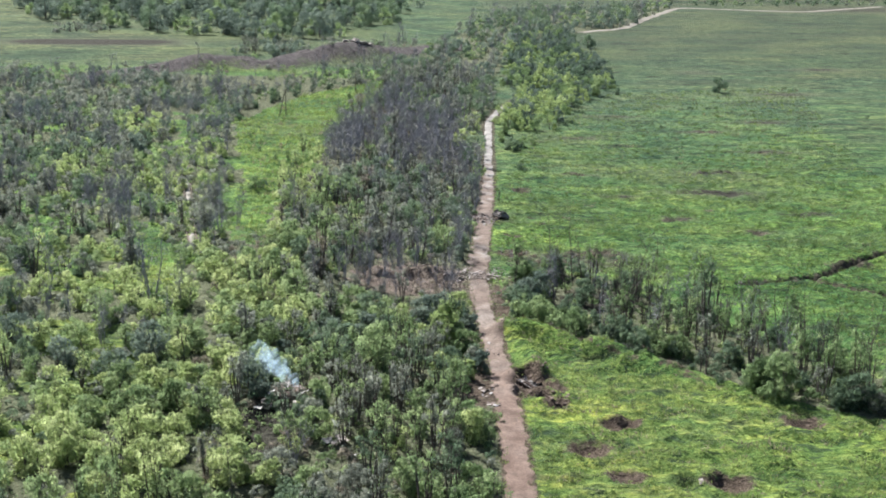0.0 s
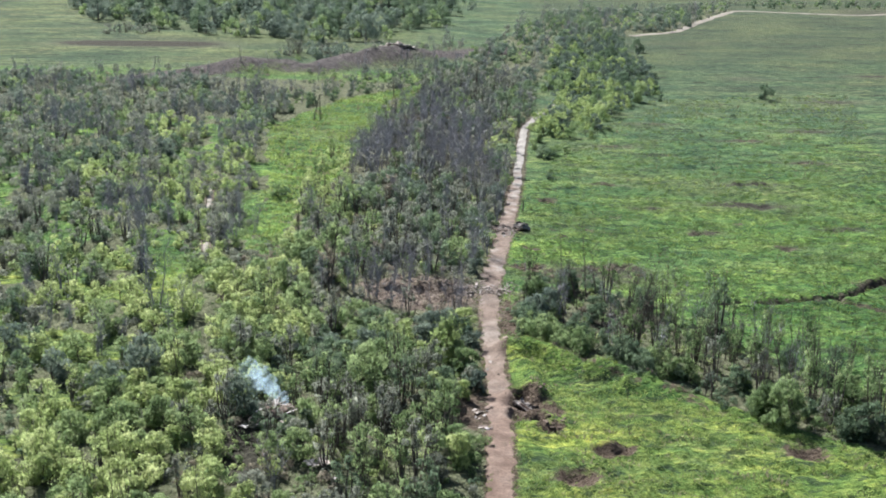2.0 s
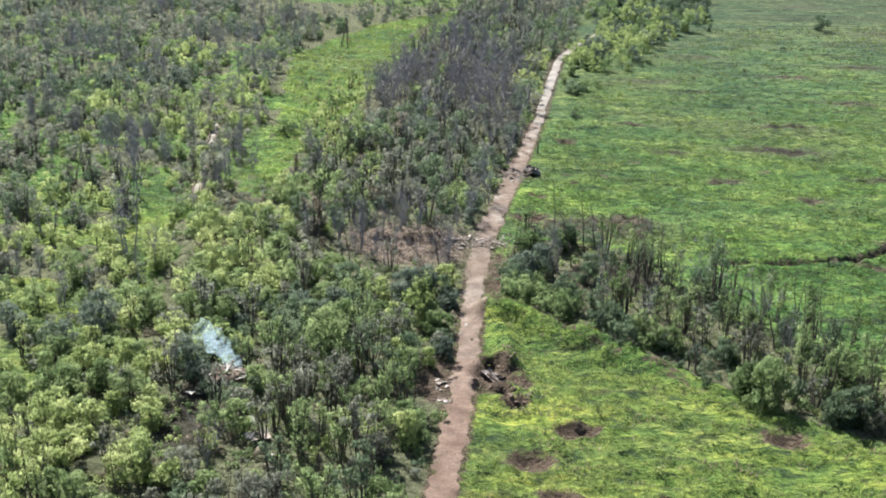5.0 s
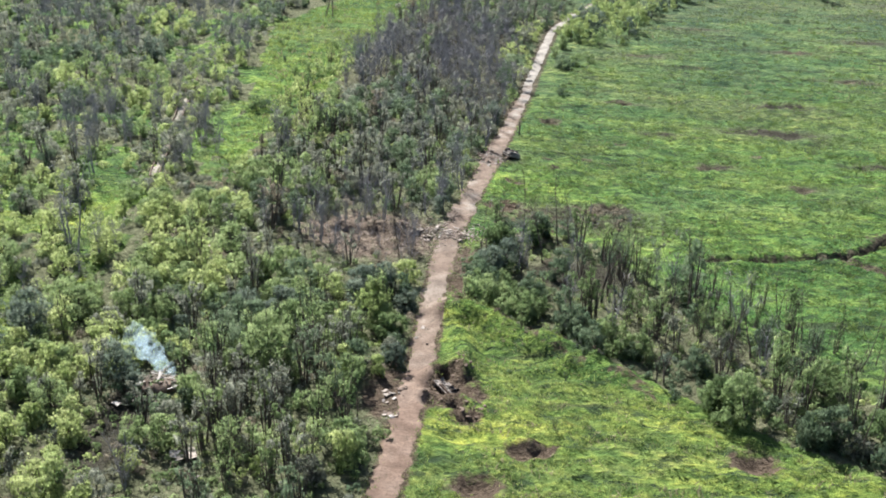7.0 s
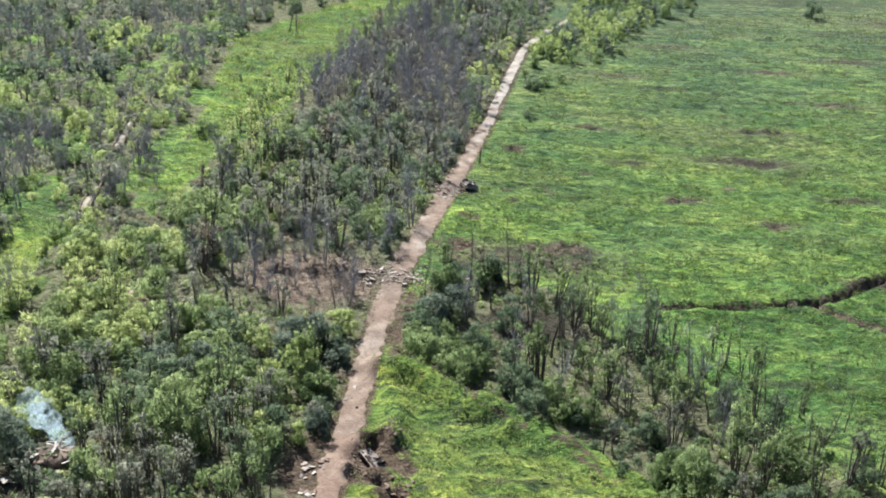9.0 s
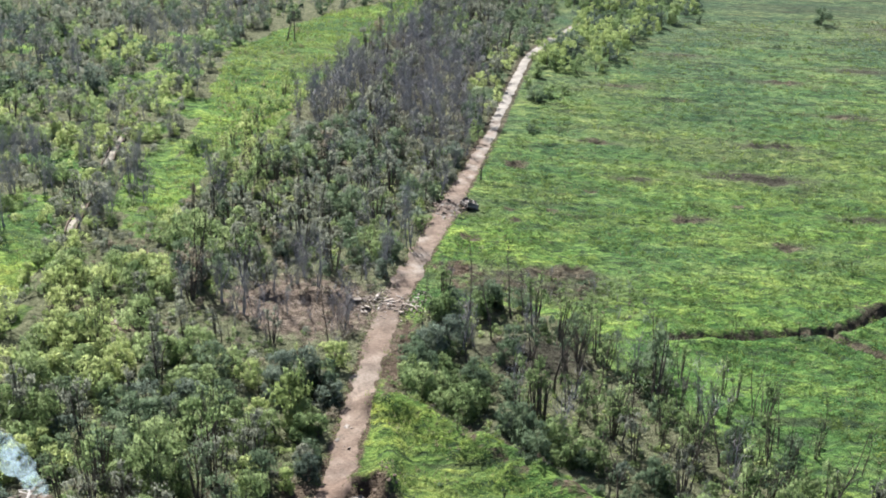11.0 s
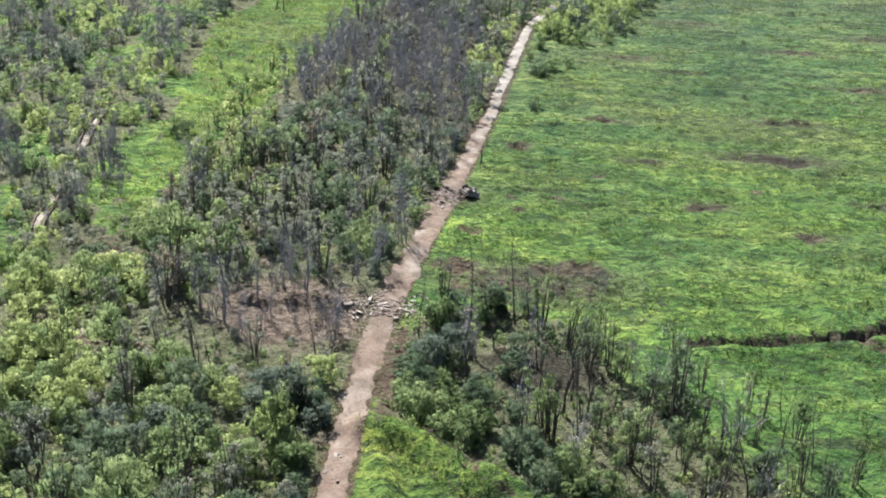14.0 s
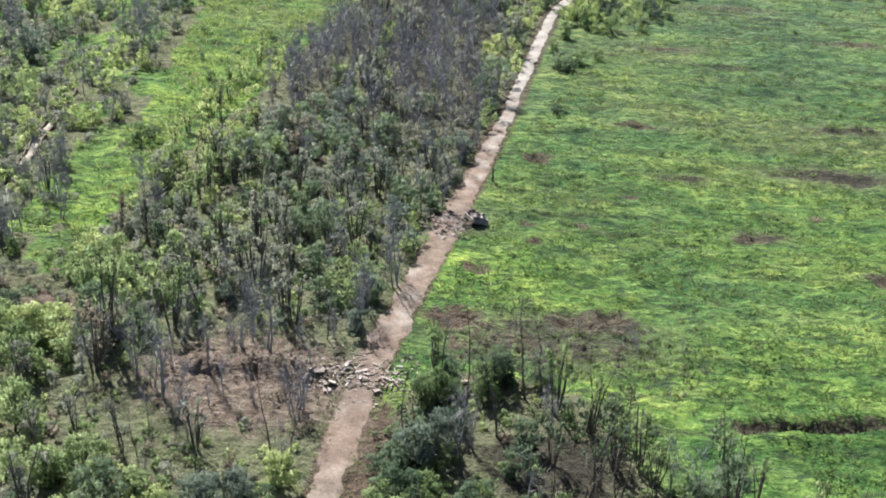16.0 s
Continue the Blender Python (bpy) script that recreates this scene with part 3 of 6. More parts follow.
def ribbon(name, pts, width, material, lift, wobble, step=1.0, cols=9):
    """A strip that follows a line over the ground, with ragged edges."""
    p = np.array(pts, float)
    seg = np.hypot(*np.diff(p, axis=0).T)
    s = np.concatenate([[0], np.cumsum(seg)])
    u = np.arange(0, s[-1], step)
    c = np.stack([np.interp(u, s, p[:, 0]), np.interp(u, s, p[:, 1])], 1)
    k = np.ones(9) / 9
    c = np.stack([np.convolve(np.pad(c[:, j], 4, "edge"), k, "valid") for j in (0, 1)], 1)
    t = np.gradient(c, axis=0)
    t /= np.linalg.norm(t, axis=1, keepdims=True)
    nrm = np.stack([t[:, 1], -t[:, 0]], 1)
    w = np.linspace(-1, 1, cols)
    width = width * (1 - 0.36 * np.clip((c[:, 1] - 215) / 40, 0, 1)) if name == "road" else width
    width = width * (1 + 0.16 * np.clip((c[:, 1] - 163) / 6, 0, 1) * np.clip((216 - c[:, 1]) / 8, 0, 1)) if name == "road" else width
    left = width / 2 * (1 + wobble * (vnoise(u / 3.0, u * 0, 11) - 0.5) + wobble * (vnoise(u / 0.9, u * 0, 12) - 0.5))
    right = width / 2 * (1 + wobble * (vnoise(u / 3.0, u * 0, 13) - 0.5) + wobble * (vnoise(u / 0.9, u * 0, 14) - 0.5))
    off = np.where(w[None] < 0, w[None] * left[:, None], w[None] * right[:, None])
    xy = c[:, None] + nrm[:, None] * off[..., None]
    z = height(xy[..., 0], xy[..., 1]) + lift * (1 - np.abs(w[None]) ** 6 * 2.0)
    v = np.concatenate([xy, z[..., None]], -1).reshape(-1, 3)
    i = np.arange(len(u) * cols).reshape(len(u), cols)
    f = np.stack([i[:-1, :-1], i[:-1, 1:], i[1:, 1:], i[1:, :-1]], -1).reshape(-1, 4)
    me = quad_mesh(name, v, f, [material])
    me.polygons.foreach_set("use_smooth", np.ones(len(f), bool))
    return new(name, me)


tagged(ribbon("road", ROAD, 4.1, M_ROAD, 0.07, 0.42, 0.5), "worn dirt-covered asphalt road with broken edges", "road", kind="structure")


tagged(ribbon("track", [(96, 612), (107, 624), (126, 634), (152, 691), (196, 775), (232, 762), (274, 749), (354, 798)], 6.0, M_PALE, 0.15, 0.4, 3.0), "distant pale dirt track along the field edge", "track", kind="structure")


# ---- plants ----
def tube(p0, p1, r0, r1, sides=4):
    """Corners and faces of one tapered limb."""
    p0, p1 = np.array(p0, float), np.array(p1, float)
    d = p1 - p0
    d = d / (np.linalg.norm(d) + 1e-9)
    a = np.cross(d, (0.3, 0.9, 0.2))
    a /= np.linalg.norm(a)
    b = np.cross(d, a)
    an = np.arange(sides) * 2 * math.pi / sides
    ring = np.cos(an)[:, None] * a + np.sin(an)[:, None] * b
    v = np.concatenate([p0 + ring * r0, p1 + ring * r1])
    i = np.arange(sides)
    j = (i + 1) % sides
    return v, np.stack([i, j, j + sides, i + sides], 1)


def gather(pieces):
    vs, fs, n = [], [], 0
    for v, f in pieces:
        vs.append(v)
        fs.append(f + n)
        n += len(v)
    return np.concatenate(vs), np.concatenate(fs)


def sprays(r, centres, radii, count, size, flat=0.75, lift=0.7):
    """Many small pointed leaf sprays that stand out of the shells of a few uneven masses."""
    centres, radii = np.array(centres, float), np.array(radii, float)
    pick = r.choice(len(radii), count, p=radii ** 2 / (radii ** 2).sum())
    d = r.normal(size=(count, 3))
    d /= np.linalg.norm(d, axis=1, keepdims=True)
    d[:, 2] = np.where((d[:, 2] < -0.5) | ((d[:, 2] < 0) & (r.uniform(size=count) < 0.5)), -d[:, 2], d[:, 2])
    c = centres[pick] + d * (radii[pick] * r.uniform(0.74, 1.20, count))[:, None] * np.array([1, 1, flat])
    a = d * 0.75 + r.normal(size=(count, 3)) * 0.38 + np.array([0, 0, lift])
    a /= np.linalg.norm(a, axis=1, keepdims=True)
    w = np.cross(a, r.normal(size=(count, 3)))
    w /= np.linalg.norm(w, axis=1, keepdims=True)
    n = np.cross(a, w)
    s = size * r.uniform(0.55, 1.4, count)[:, None]
    k = r.uniform(0.24, 0.50, count)[:, None]
    v = np.stack([c - a * s * 0.7, c - w * s * k + n * s * 0.12, c + a * s * 1.2, c + w * s * k - n * s * 0.12], 1).reshape(-1, 3)
    return v, np.arange(count * 4).reshape(-1, 4)


def blob(n):
    """A ball of six square faces, each cut n by n, open below."""
    g = np.linspace(-1, 1, n + 1)
    seen, v, f = {}, [], []

    def corner(p):
        key = tuple(np.round(p, 5))
        if key not in seen:
            seen[key] = len(v)
            q = np.tan(np.array(p) * 0.72)
            v.append(q / np.linalg.norm(q))
        return seen[key]
    for axis in range(3):
        for side in (-1, 1):
            if axis == 2 and side < 0:
                continue
            for i in range(n):
                for j in range(n):
                    quad = []
                    for a, b in ((i, j), (i + 1, j), (i + 1, j + 1), (i, j + 1)):
                        p = [g[a], g[b]]
                        p.insert(axis, side)
                        quad.append(corner(p))
                    f.append(quad if (side > 0) != (axis == 1) else quad[::-1])
    return np.array(v), np.array(f)


BLOB = {n: blob(n) for n in (1, 2, 3, 4)}


def masses(r, centres, radii, n, flat=0.75, fill=0.84, rough=0.30):
    """The leafy body of a crown: uneven rounded masses."""
    bv, bf = BLOB[n]
    vs, fs = [], []
    for i, (c, q) in enumerate(zip(centres, radii)):
        a = r.uniform(0, 6.28)
        turn = np.array([[math.cos(a), math.sin(a), 0], [-math.sin(a), math.cos(a), 0], [0, 0, 1]])
        p = bv @ turn * np.clip(1 + rough * r.normal(size=(len(bv), 1)), 0.55, 1.5)
        vs.append(np.array(c) + p * q * fill * np.array([1, 1, flat * r.uniform(0.85, 1.25)]))
        fs.append(bf + i * len(bv))
    return np.concatenate(vs), np.concatenate(fs)


def twigs(r, centres, radius, count, length, width):
    """Fine bare twigs: long thin blades that point up and outwards."""
    centres = np.array(centres, float)
    pick = r.integers(len(centres), size=count)
    d = r.normal(size=(count, 3)) * np.array([0.55, 0.55, 0.4]) + np.array([0, 0, 0.8])
    d /= np.linalg.norm(d, axis=1, keepdims=True)
    c = centres[pick] + r.normal(size=(count, 3)) * radius
    u = d * (length * r.uniform(0.5, 1.3, count))[:, None]
    w = np.cross(d, r.normal(size=(count, 3)))
    w *= (width / np.linalg.norm(w, axis=1))[:, None]
    return np.stack([c - w, c + w, c + u + w * 0.2, c + u - w * 0.2], 1).reshape(-1, 3), np.arange(count * 4).reshape(-1, 4)


def leafy_tree(seed, tall, wide, count, size, tops=(7, 9), cut=2, limbs=4):
    """A broad tree or tall bush: trunk, limbs, and a crown of several masses."""
    r = np.random.default_rng(seed)
    wood, cen, rad = [], [], []
    lean = r.normal(size=2) * 0.25
    fork = np.array([lean[0], lean[1], tall * r.uniform(0.12, 0.22)])
    wood.append(tube((0, 0, -0.3), fork, 0.035 * tall ** 0.9, 0.024 * tall ** 0.9, 5))
    n = int(r.integers(*tops))
    for k in range(n):
        an = k * 2.4 + r.uniform(-0.5, 0.5)
        out = wide * 0.5 * r.uniform(0.30, 0.82) if k else 0.1
        high = r.uniform(0.36, 0.84) if k else 0.84
        top = np.array([math.cos(an) * out, math.sin(an) * out, tall * high])
        if k < limbs:
            midp = fork + (top - fork) * 0.5 + np.array([0, 0, -0.12 * out])
            wood += [tube(fork, midp, 0.016 * tall, 0.010 * tall, 4), tube(midp, top + (0, 0, 0.16 * tall), 0.010 * tall, 0.003 * tall, 3)]
        cen.append(top * np.array([1, 1, 0.92]))
        rad.append(wide * r.uniform(0.15, 0.27) * (1.15 - 0.4 * high))
        if k % 3 == 1:
            cen.append(np.array([top[0] * 1.15, top[1] * 1.15, tall * r.uniform(0.06, 0.25)]))
            rad.append(wide * r.uniform(0.16, 0.26))
        elif k % 3 == 2:
            cen.append(np.array([top[1] * 0.9, -top[0] * 0.9, tall * r.uniform(0.06, 0.2)]))
            rad.append(wide * r.uniform(0.16, 0.24))
    return gather(wood), gather([masses(r, cen, rad, cut, 0.95), sprays(r, cen, rad, count, size, 0.95)]), None


def stemmed_tree(seed, tall, wide, count, size, cut=1):
    """Several thin upright stems with sparse, patchy leaves and bare tips."""
    r = np.random.default_rng(seed)
    wood, cen, rad = [], [], []
    for k in range(r.integers(4, 7)):
        an = r.uniform(0, 6.28)
        o = wide * 0.5 * r.uniform(0.2, 1.0)
        base = np.array([math.cos(an), math.sin(an), 0]) * o * 0.25 + (0, 0, -0.3)
        kink = np.array([math.cos(an) * o * 0.6, math.sin(an) * o * 0.6, tall * r.uniform(0.35, 0.55)]) + r.normal(size=3) * 0.15
        top = np.array([math.cos(an) * o, math.sin(an) * o, tall * r.uniform(0.75, 1.05)]) + r.normal(size=3) * 0.2
        wood += [tube(base, kink, 0.015 * tall, 0.011 * tall, 4), tube(kink, top, 0.011 * tall, 0.003 * tall, 3)]
        for q in range(3):
            f = r.uniform(0.05, 0.85)
            p = kink + (top - kink) * f
            e = p + np.array([r.normal() * 0.5, r.normal() * 0.5, r.uniform(0.2, 0.9)]) * tall * 0.11
            if cut:
                wood.append(tube(p, e, 0.005 * tall, 0.0015 * tall, 3))
            cen.append(e * np.array([1, 1, 0.92]))
            rad.append(tall * r.uniform(0.045, 0.085))
        cen.append(kink * np.array([1, 1, r.uniform(0.25, 0.8)]))
        rad.append(tall * r.uniform(0.07, 0.12))
    return gather(wood), gather([masses(r, cen[::2], rad[::2], 1, 1.1, 0.95, 0.3), sprays(r, cen, np.array(rad) * 1.25, count, size, 1.2, 0.8)]), twigs(r, cen, 0.25, count // 6, 0.9, 0.024)


def dead_tree(seed, tall, wide, count, size, fine=150, thin=0.024, stems=4):
    """A bare grey tree, with a few withered leaves."""
    r = np.random.default_rng(seed)
    wood, cen, rad = [], [], []
    for s in range(r.integers(1, stems)):
        p = np.array([r.normal() * 0.2, r.normal() * 0.2, -0.3])
        an, rr = r.uniform(0, 6.28), 0.016 * tall
        way = np.array([math.cos(an) * 0.13, math.sin(an) * 0.13, 1.0])
        for k in range(5):
            q = p + way * tall * 0.2 + r.normal(size=3) * 0.12
            wood.append(tube(p, q, rr, rr * 0.72, 4))
            rr *= 0.72
            if k:
                for b in range(3):
                    a2 = r.uniform(0, 6.28)
                    w = np.array([math.cos(a2) * 0.55, math.sin(a2) * 0.55, r.uniform(0.5, 1.1)]) * tall * r.uniform(0.08, 0.2) * wide * 0.3
                    o = p + (q - p) * r.uniform(0, 1)
                    wood.append(tube(o, o + w, rr * 0.6, rr * 0.15, 3))
                    o2 = o + w * 0.5
                    if fine > 100 or stems == 3:
                        wood.append(tube(o2, o2 + w * 0.5 + r.normal(size=3) * 0.25 + (0, 0, 0.2), rr * 0.35, rr * 0.1, 3))
                    cen.append(o + w)
                    rad.append(0.35)
            way = way + r.normal(size=3) * 0.10
            p = q
    return gather(wood), sprays(r, cen, rad, max(count, 4), size), twigs(r, cen, 0.3, fine, 1.0, thin)


def low_bush(seed, tall, wide, count, size):
    r = np.random.default_rng(seed)
    cen = [(r.normal() * wide * 0.26, r.normal() * wide * 0.26, tall * r.uniform(0.10, 0.42)) for _ in range(4)]
    wood = [tube((0, 0, -0.2), c, 0.03, 0.01, 3) for c in cen[:2]]
    rad = [wide * r.uniform(0.16, 0.30) for _ in cen]
    return gather(wood), gather([masses(r, cen[:2], rad[:2], 2, tall / wide * 1.2), sprays(r, cen, rad, count, size, tall / wide * 1.2)]), None


KINDS = {
    "leafy": [leafy_tree(10 + i, 5.6, 5.2, 360, 0.24) for i in range(6)],
    "dense": [leafy_tree(210 + i, 6.2, 5.4, 520, 0.24, (9, 12), 2) for i in range(4)],
    "stem": [stemmed_tree(30 + i, 7.2, 3.8, 260, 0.20) for i in range(6)],
    "dead": [dead_tree(50 + i, 6.5, 3.2, 20, 0.12) for i in range(6)],
    "snag": [dead_tree(60 + i, 7.6, 2.6, 10, 0.14, 34, 0.022, 3) for i in range(6)],
    "low": [low_bush(70 + i, 1.5, 2.2, 22, 0.17) for i in range(5)],
    "leafy_mid": [leafy_tree(110 + i, 5.6, 5.2, 120, 0.34, (5, 7), 2, 3) for i in range(6)],
    "stem_mid": [stemmed_tree(130 + i, 7.2, 3.8, 80, 0.26, 0) for i in range(6)],
    "leafy_back": [leafy_tree(150 + i, 5.6, 5.4, 44, 0.44, (4, 6), 2, 1) for i in range(6)],
    "stem_back": [stemmed_tree(170 + i, 7.2, 3.8, 40, 0.34, 0) for i in range(4)],
    "dead_mid": [dead_tree(180 + i, 6.5, 3.6, 4, 0.2, 110, 0.036) for i in range(5)],
    "dead_back": [dead_tree(190 + i, 6.5, 3.8, 4, 0.15, 100, 0.05, 2) for i in range(4)],
    "low_back": [low_bush(70 + i, 1.5, 2.2, 10, 0.24) for i in range(4)],
    "far": [leafy_tree(90 + i, 11.0, 9.0, 34, 0.60, (6, 8), 2, 1) for i in range(5)],
}


def scatter(poly, step, jitter=0.45, seed=0):
    r = np.random.default_rng(seed)
    xs, ys = [p[0] for p in poly], [p[1] for p in poly]
    gx, gy = np.meshgrid(np.arange(min(xs), max(xs), step), np.arange(min(ys), max(ys), step))
    x = gx.ravel() + r.uniform(-jitter, jitter, gx.size) * step
    y = gy.ravel() + r.uniform(-jitter, jitter, gx.size) * step
    k = inside(x, y, poly)
    return np.stack([x[k], y[k]], 1)


def clear_of(p, *lines):
    """Leaves out what would stand on a road or track: pairs of a line and a distance."""
    for pts, d in lines:
        p = p[line_distance(p[:, 0], p[:, 1], pts)[0] > d]
    return p


def grove(name, stands, label, category):
    """One mesh of many plants. stands: (x, y, kind, leaf material, size)."""
    vs, fs, ms, n = [], [], [], 0
    r = np.random.default_rng(len(stands))
    for x, y, kind, leaf, size in stands:
        protos = KINDS[kind]
        if y > 168 or x < -72:
            protos = KINDS.get(kind + "_mid", protos)
        if y > 240 or x < -115:
            protos = KINDS.get(kind + "_back", protos)
        (wv, wf), (lv, lf), tw = protos[r.integers(len(protos))]
        a, s = r.uniform(0, 6.28), size * r.uniform(0.88, 1.12)
        rot = np.array([[math.cos(a), math.sin(a), 0], [-math.sin(a), math.cos(a), 0], [0, 0, r.uniform(0.9, 1.12)]]) * s
        at = np.array([x, y, float(height(x, y))])
        bark = len(LEAF) + (kind == "dead")
        for v, f, m in ((wv, wf, bark), (lv, lf, leaf)) + (((*tw, bark),) if tw else ()):
            vs.append(v @ rot + at)
            fs.append(f + n)
            ms.append(np.full(len(f), m))
            n += len(v)
    me = quad_mesh(name, np.concatenate(vs), np.concatenate(fs), LEAF + [M_BARK, M_DEAD], np.concatenate(ms))
    me.polygons.foreach_set("use_smooth", np.ones(len(me.polygons), bool))
    return tagged(new(name, me), label, category, kind="stuff")


def choose(r, table, x, y):
    """table: (kind, leaf, weight, size). Neighbours tend to be alike."""
    w = np.cumsum([t[2] for t in table], dtype=float)
    n = 0.7 * float(vnoise(x / 5.5, y / 6.5, 40)) + 0.3 * float(vnoise(x / 2.2, y / 2.2, 41))
    u = min(max((n - 0.5) * 1.7 + 0.5 + r.normal() * 0.20, 0.001), 0.999)
    k = int(np.searchsorted(w, u * w[-1]))
    return table[k][0], table[k][1], table[k][3] * r.uniform(0.62, 1.22) * (1.45 if r.uniform() < 0.05 else 1.0)


def stand_list(points, pick, seed):
    r = np.random.default_rng(seed)
    out = []
    for x, y in points:
        t = pick(x, y)
        if t:
            kind, leaf, size = choose(r, t, x, y)
            out.append((x, y, kind, leaf, size))
    return out


# 0 bright, 1 green, 2 grey, 3 dark
BRIGHT_MIX = [("leafy", 0, 7, 0.80), ("leafy", 1, 1.6, 0.78), ("stem", 0, 0.8, 0.85), ("low", 0, 1.0, 1.6)]
PALE_MIX = [("leafy", 0, 3, 0.62), ("low", 0, 1.5, 1.8), ("leafy", 2, 2, 0.72), ("leafy", 1, 2, 0.66), ("dead", 2, 1.2, 0.8)]
FRESH_MIX = [("leafy", 1, 5, 0.85), ("leafy", 0, 2.2, 0.75), ("leafy", 3, 1.2, 0.85), ("stem", 1, 0.8, 0.95)]
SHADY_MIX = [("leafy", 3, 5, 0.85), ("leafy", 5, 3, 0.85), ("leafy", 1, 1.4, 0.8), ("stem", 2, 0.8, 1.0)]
GREEN_MIX = [("low", 1, 1.5, 1.8), ("leafy", 1, 4, 0.82), ("stem", 1, 2.4, 1.0), ("leafy", 3, 3, 0.82), ("stem", 2, 3, 1.05), ("leafy", 2, 2, 0.8), ("leafy", 0, 1.2, 0.72), ("leafy", 5, 1.5, 0.82), ("snag", 2, 1, 0.9)]
STEM_MIX = [("stem", 1, 3.5, 0.98), ("snag", 2, 1.6, 0.95), ("stem", 2, 4.5, 1.0), ("low", 1, 1.2, 1.6), ("leafy", 1, 1.4, 0.7), ("leafy", 3, 0.8, 0.75), ("stem", 3, 2.2, 0.95)]
BELT_MIX = [("low", 2, 1.8, 1.7), ("stem", 2, 3.5, 1.05), ("stem", 1, 1.4, 1.05), ("leafy", 1, 1.3, 0.82), ("leafy", 2, 3, 0.88), ("leafy", 3, 2.6, 0.85), ("leafy", 5, 2, 0.85), ("dead", 2, 3.0, 1.05), ("snag", 2, 1, 1.0), ("stem", 4, 0.3, 0.95)]
GREY_MIX = [("dead", 2, 14, 1.1), ("stem", 2, 1, 1.0), ("leafy", 2, 0.5, 0.6)]
BURNT_MIX = [("snag", 4, 2, 0.75), ("dead", 4, 4, 0.7), ("dead", 2, 3, 0.85), ("stem", 2, 1.2, 0.7), ("low", 4, 3.5, 0.8), ("low", 2, 2, 0.7), ("dead", 2, 2, 0.5)]
DRY_MIX = [("dead", 4, 2, 0.7), ("snag", 4, 2, 0.85), ("low", 4, 4, 1.1), ("low", 2, 3, 1.3), ("stem", 4, 1.2, 0.8), ("stem", 2, 4, 0.8), ("leafy", 2, 2, 0.6), ("low", 1, 1, 1.0)]
SCRUB_MIX = [("leafy", 0, 0.9, 0.7), ("leafy", 1, 2.4, 0.88), ("leafy", 2, 4, 0.92), ("stem", 2, 2, 1.0), ("leafy", 3, 2.2, 0.88)]
# material 5 gives the distant scrub its painted haze tint
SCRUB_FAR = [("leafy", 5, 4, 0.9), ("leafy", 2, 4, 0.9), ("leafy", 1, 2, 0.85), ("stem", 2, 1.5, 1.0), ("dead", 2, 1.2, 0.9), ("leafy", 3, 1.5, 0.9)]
DARK_BELT = [("low", 2, 1.5, 1.6), ("leafy", 3, 4, 0.88), ("stem", 2, 3.4, 1.05), ("snag", 2, 1.2, 1.0), ("leafy", 2, 1.4, 0.82), ("dead", 2, 3.4, 1.1), ("leafy", 5, 1.5, 0.9), ("leafy", 1, 1.0, 0.8)]
GLADE_EDGE = [("stem", 0, 4, 0.55), ("low", 0, 3, 1.6), ("leafy", 0, 2, 0.45), ("stem", 1, 1.4, 0.6), ("leafy", 1, 0.8, 0.5)]
# patches of one growth: centre, half width, half depth
STANDS = [
    (BRIGHT_MIX, [(-55, 106, 6, 6), (-62, 78, 10, 8), (-50, 82, 6, 7), (-69, 131, 6, 6), (-54, 131, 4.5, 8), (-62, 150, 6, 7), (-57, 168, 4, 5), (-71, 156, 5, 5), (-13.5, 136, 2.6, 3.4), (-81, 174, 6, 5), (-80, 227, 7, 8), (-95, 300, 8, 12), (-41, 130, 3.5, 4)]),
    (PALE_MIX, [(4, 286, 4, 15), (9.5, 320, 5, 16), (-68, 232, 5, 18), (-70, 266, 5, 9), (-65, 205, 3, 6)]),
    (FRESH_MIX, [(-62, 94, 7, 7), (-17, 120, 4.6, 5.4), (-13, 86, 3.6, 8), (-43, 129, 6, 5), (-24, 115, 5, 5), (-58, 118, 6, 5), (-39, 86, 4, 5), (-28, 127, 4, 4), (-47, 146, 4, 6), (-16, 106, 2.6, 4)]),
    (SHADY_MIX, [(-68, 110, 7, 5), (-47, 96, 3.4, 4.5), (-34, 120, 5, 5), (-42, 117, 4.5, 5), (-84, 122, 7, 7), (-14, 128, 4, 3), (-32, 222, 4, 7), (-18, 230, 6, 8), (-108, 262, 12, 14), (-49, 76, 3, 4), (-31, 112, 3.5, 4)]),
    (GREY_MIX, [(-60, 206, 4.2, 8), (-72, 192, 5, 6), (-84, 206, 7, 9), (-80, 180, 4, 4), (-30, 282, 9, 20), (-60, 177, 3, 4), (-84, 322, 8, 14), (-66, 142, 2.6, 3)]),
    (STEM_MIX, [(-27, 88, 8.5, 16), (-22, 104, 6, 9), (-36, 108, 4, 5), (-22, 72, 9, 9)]),
    (GLADE_EDGE, [(-41, 240, 4.5, 24), (-46, 266, 3, 9), (-43, 206, 4, 7)]),
]


def stand_at(x, y):
    for growth, spots in STANDS:
        for cx, cy, rx, ry in spots:
            if ((x - cx) / rx) ** 2 + ((y - cy) / ry) ** 2 < 0.75 + 0.5 * vnoise(x / 3, y / 3, 34):
                return growth
    return None


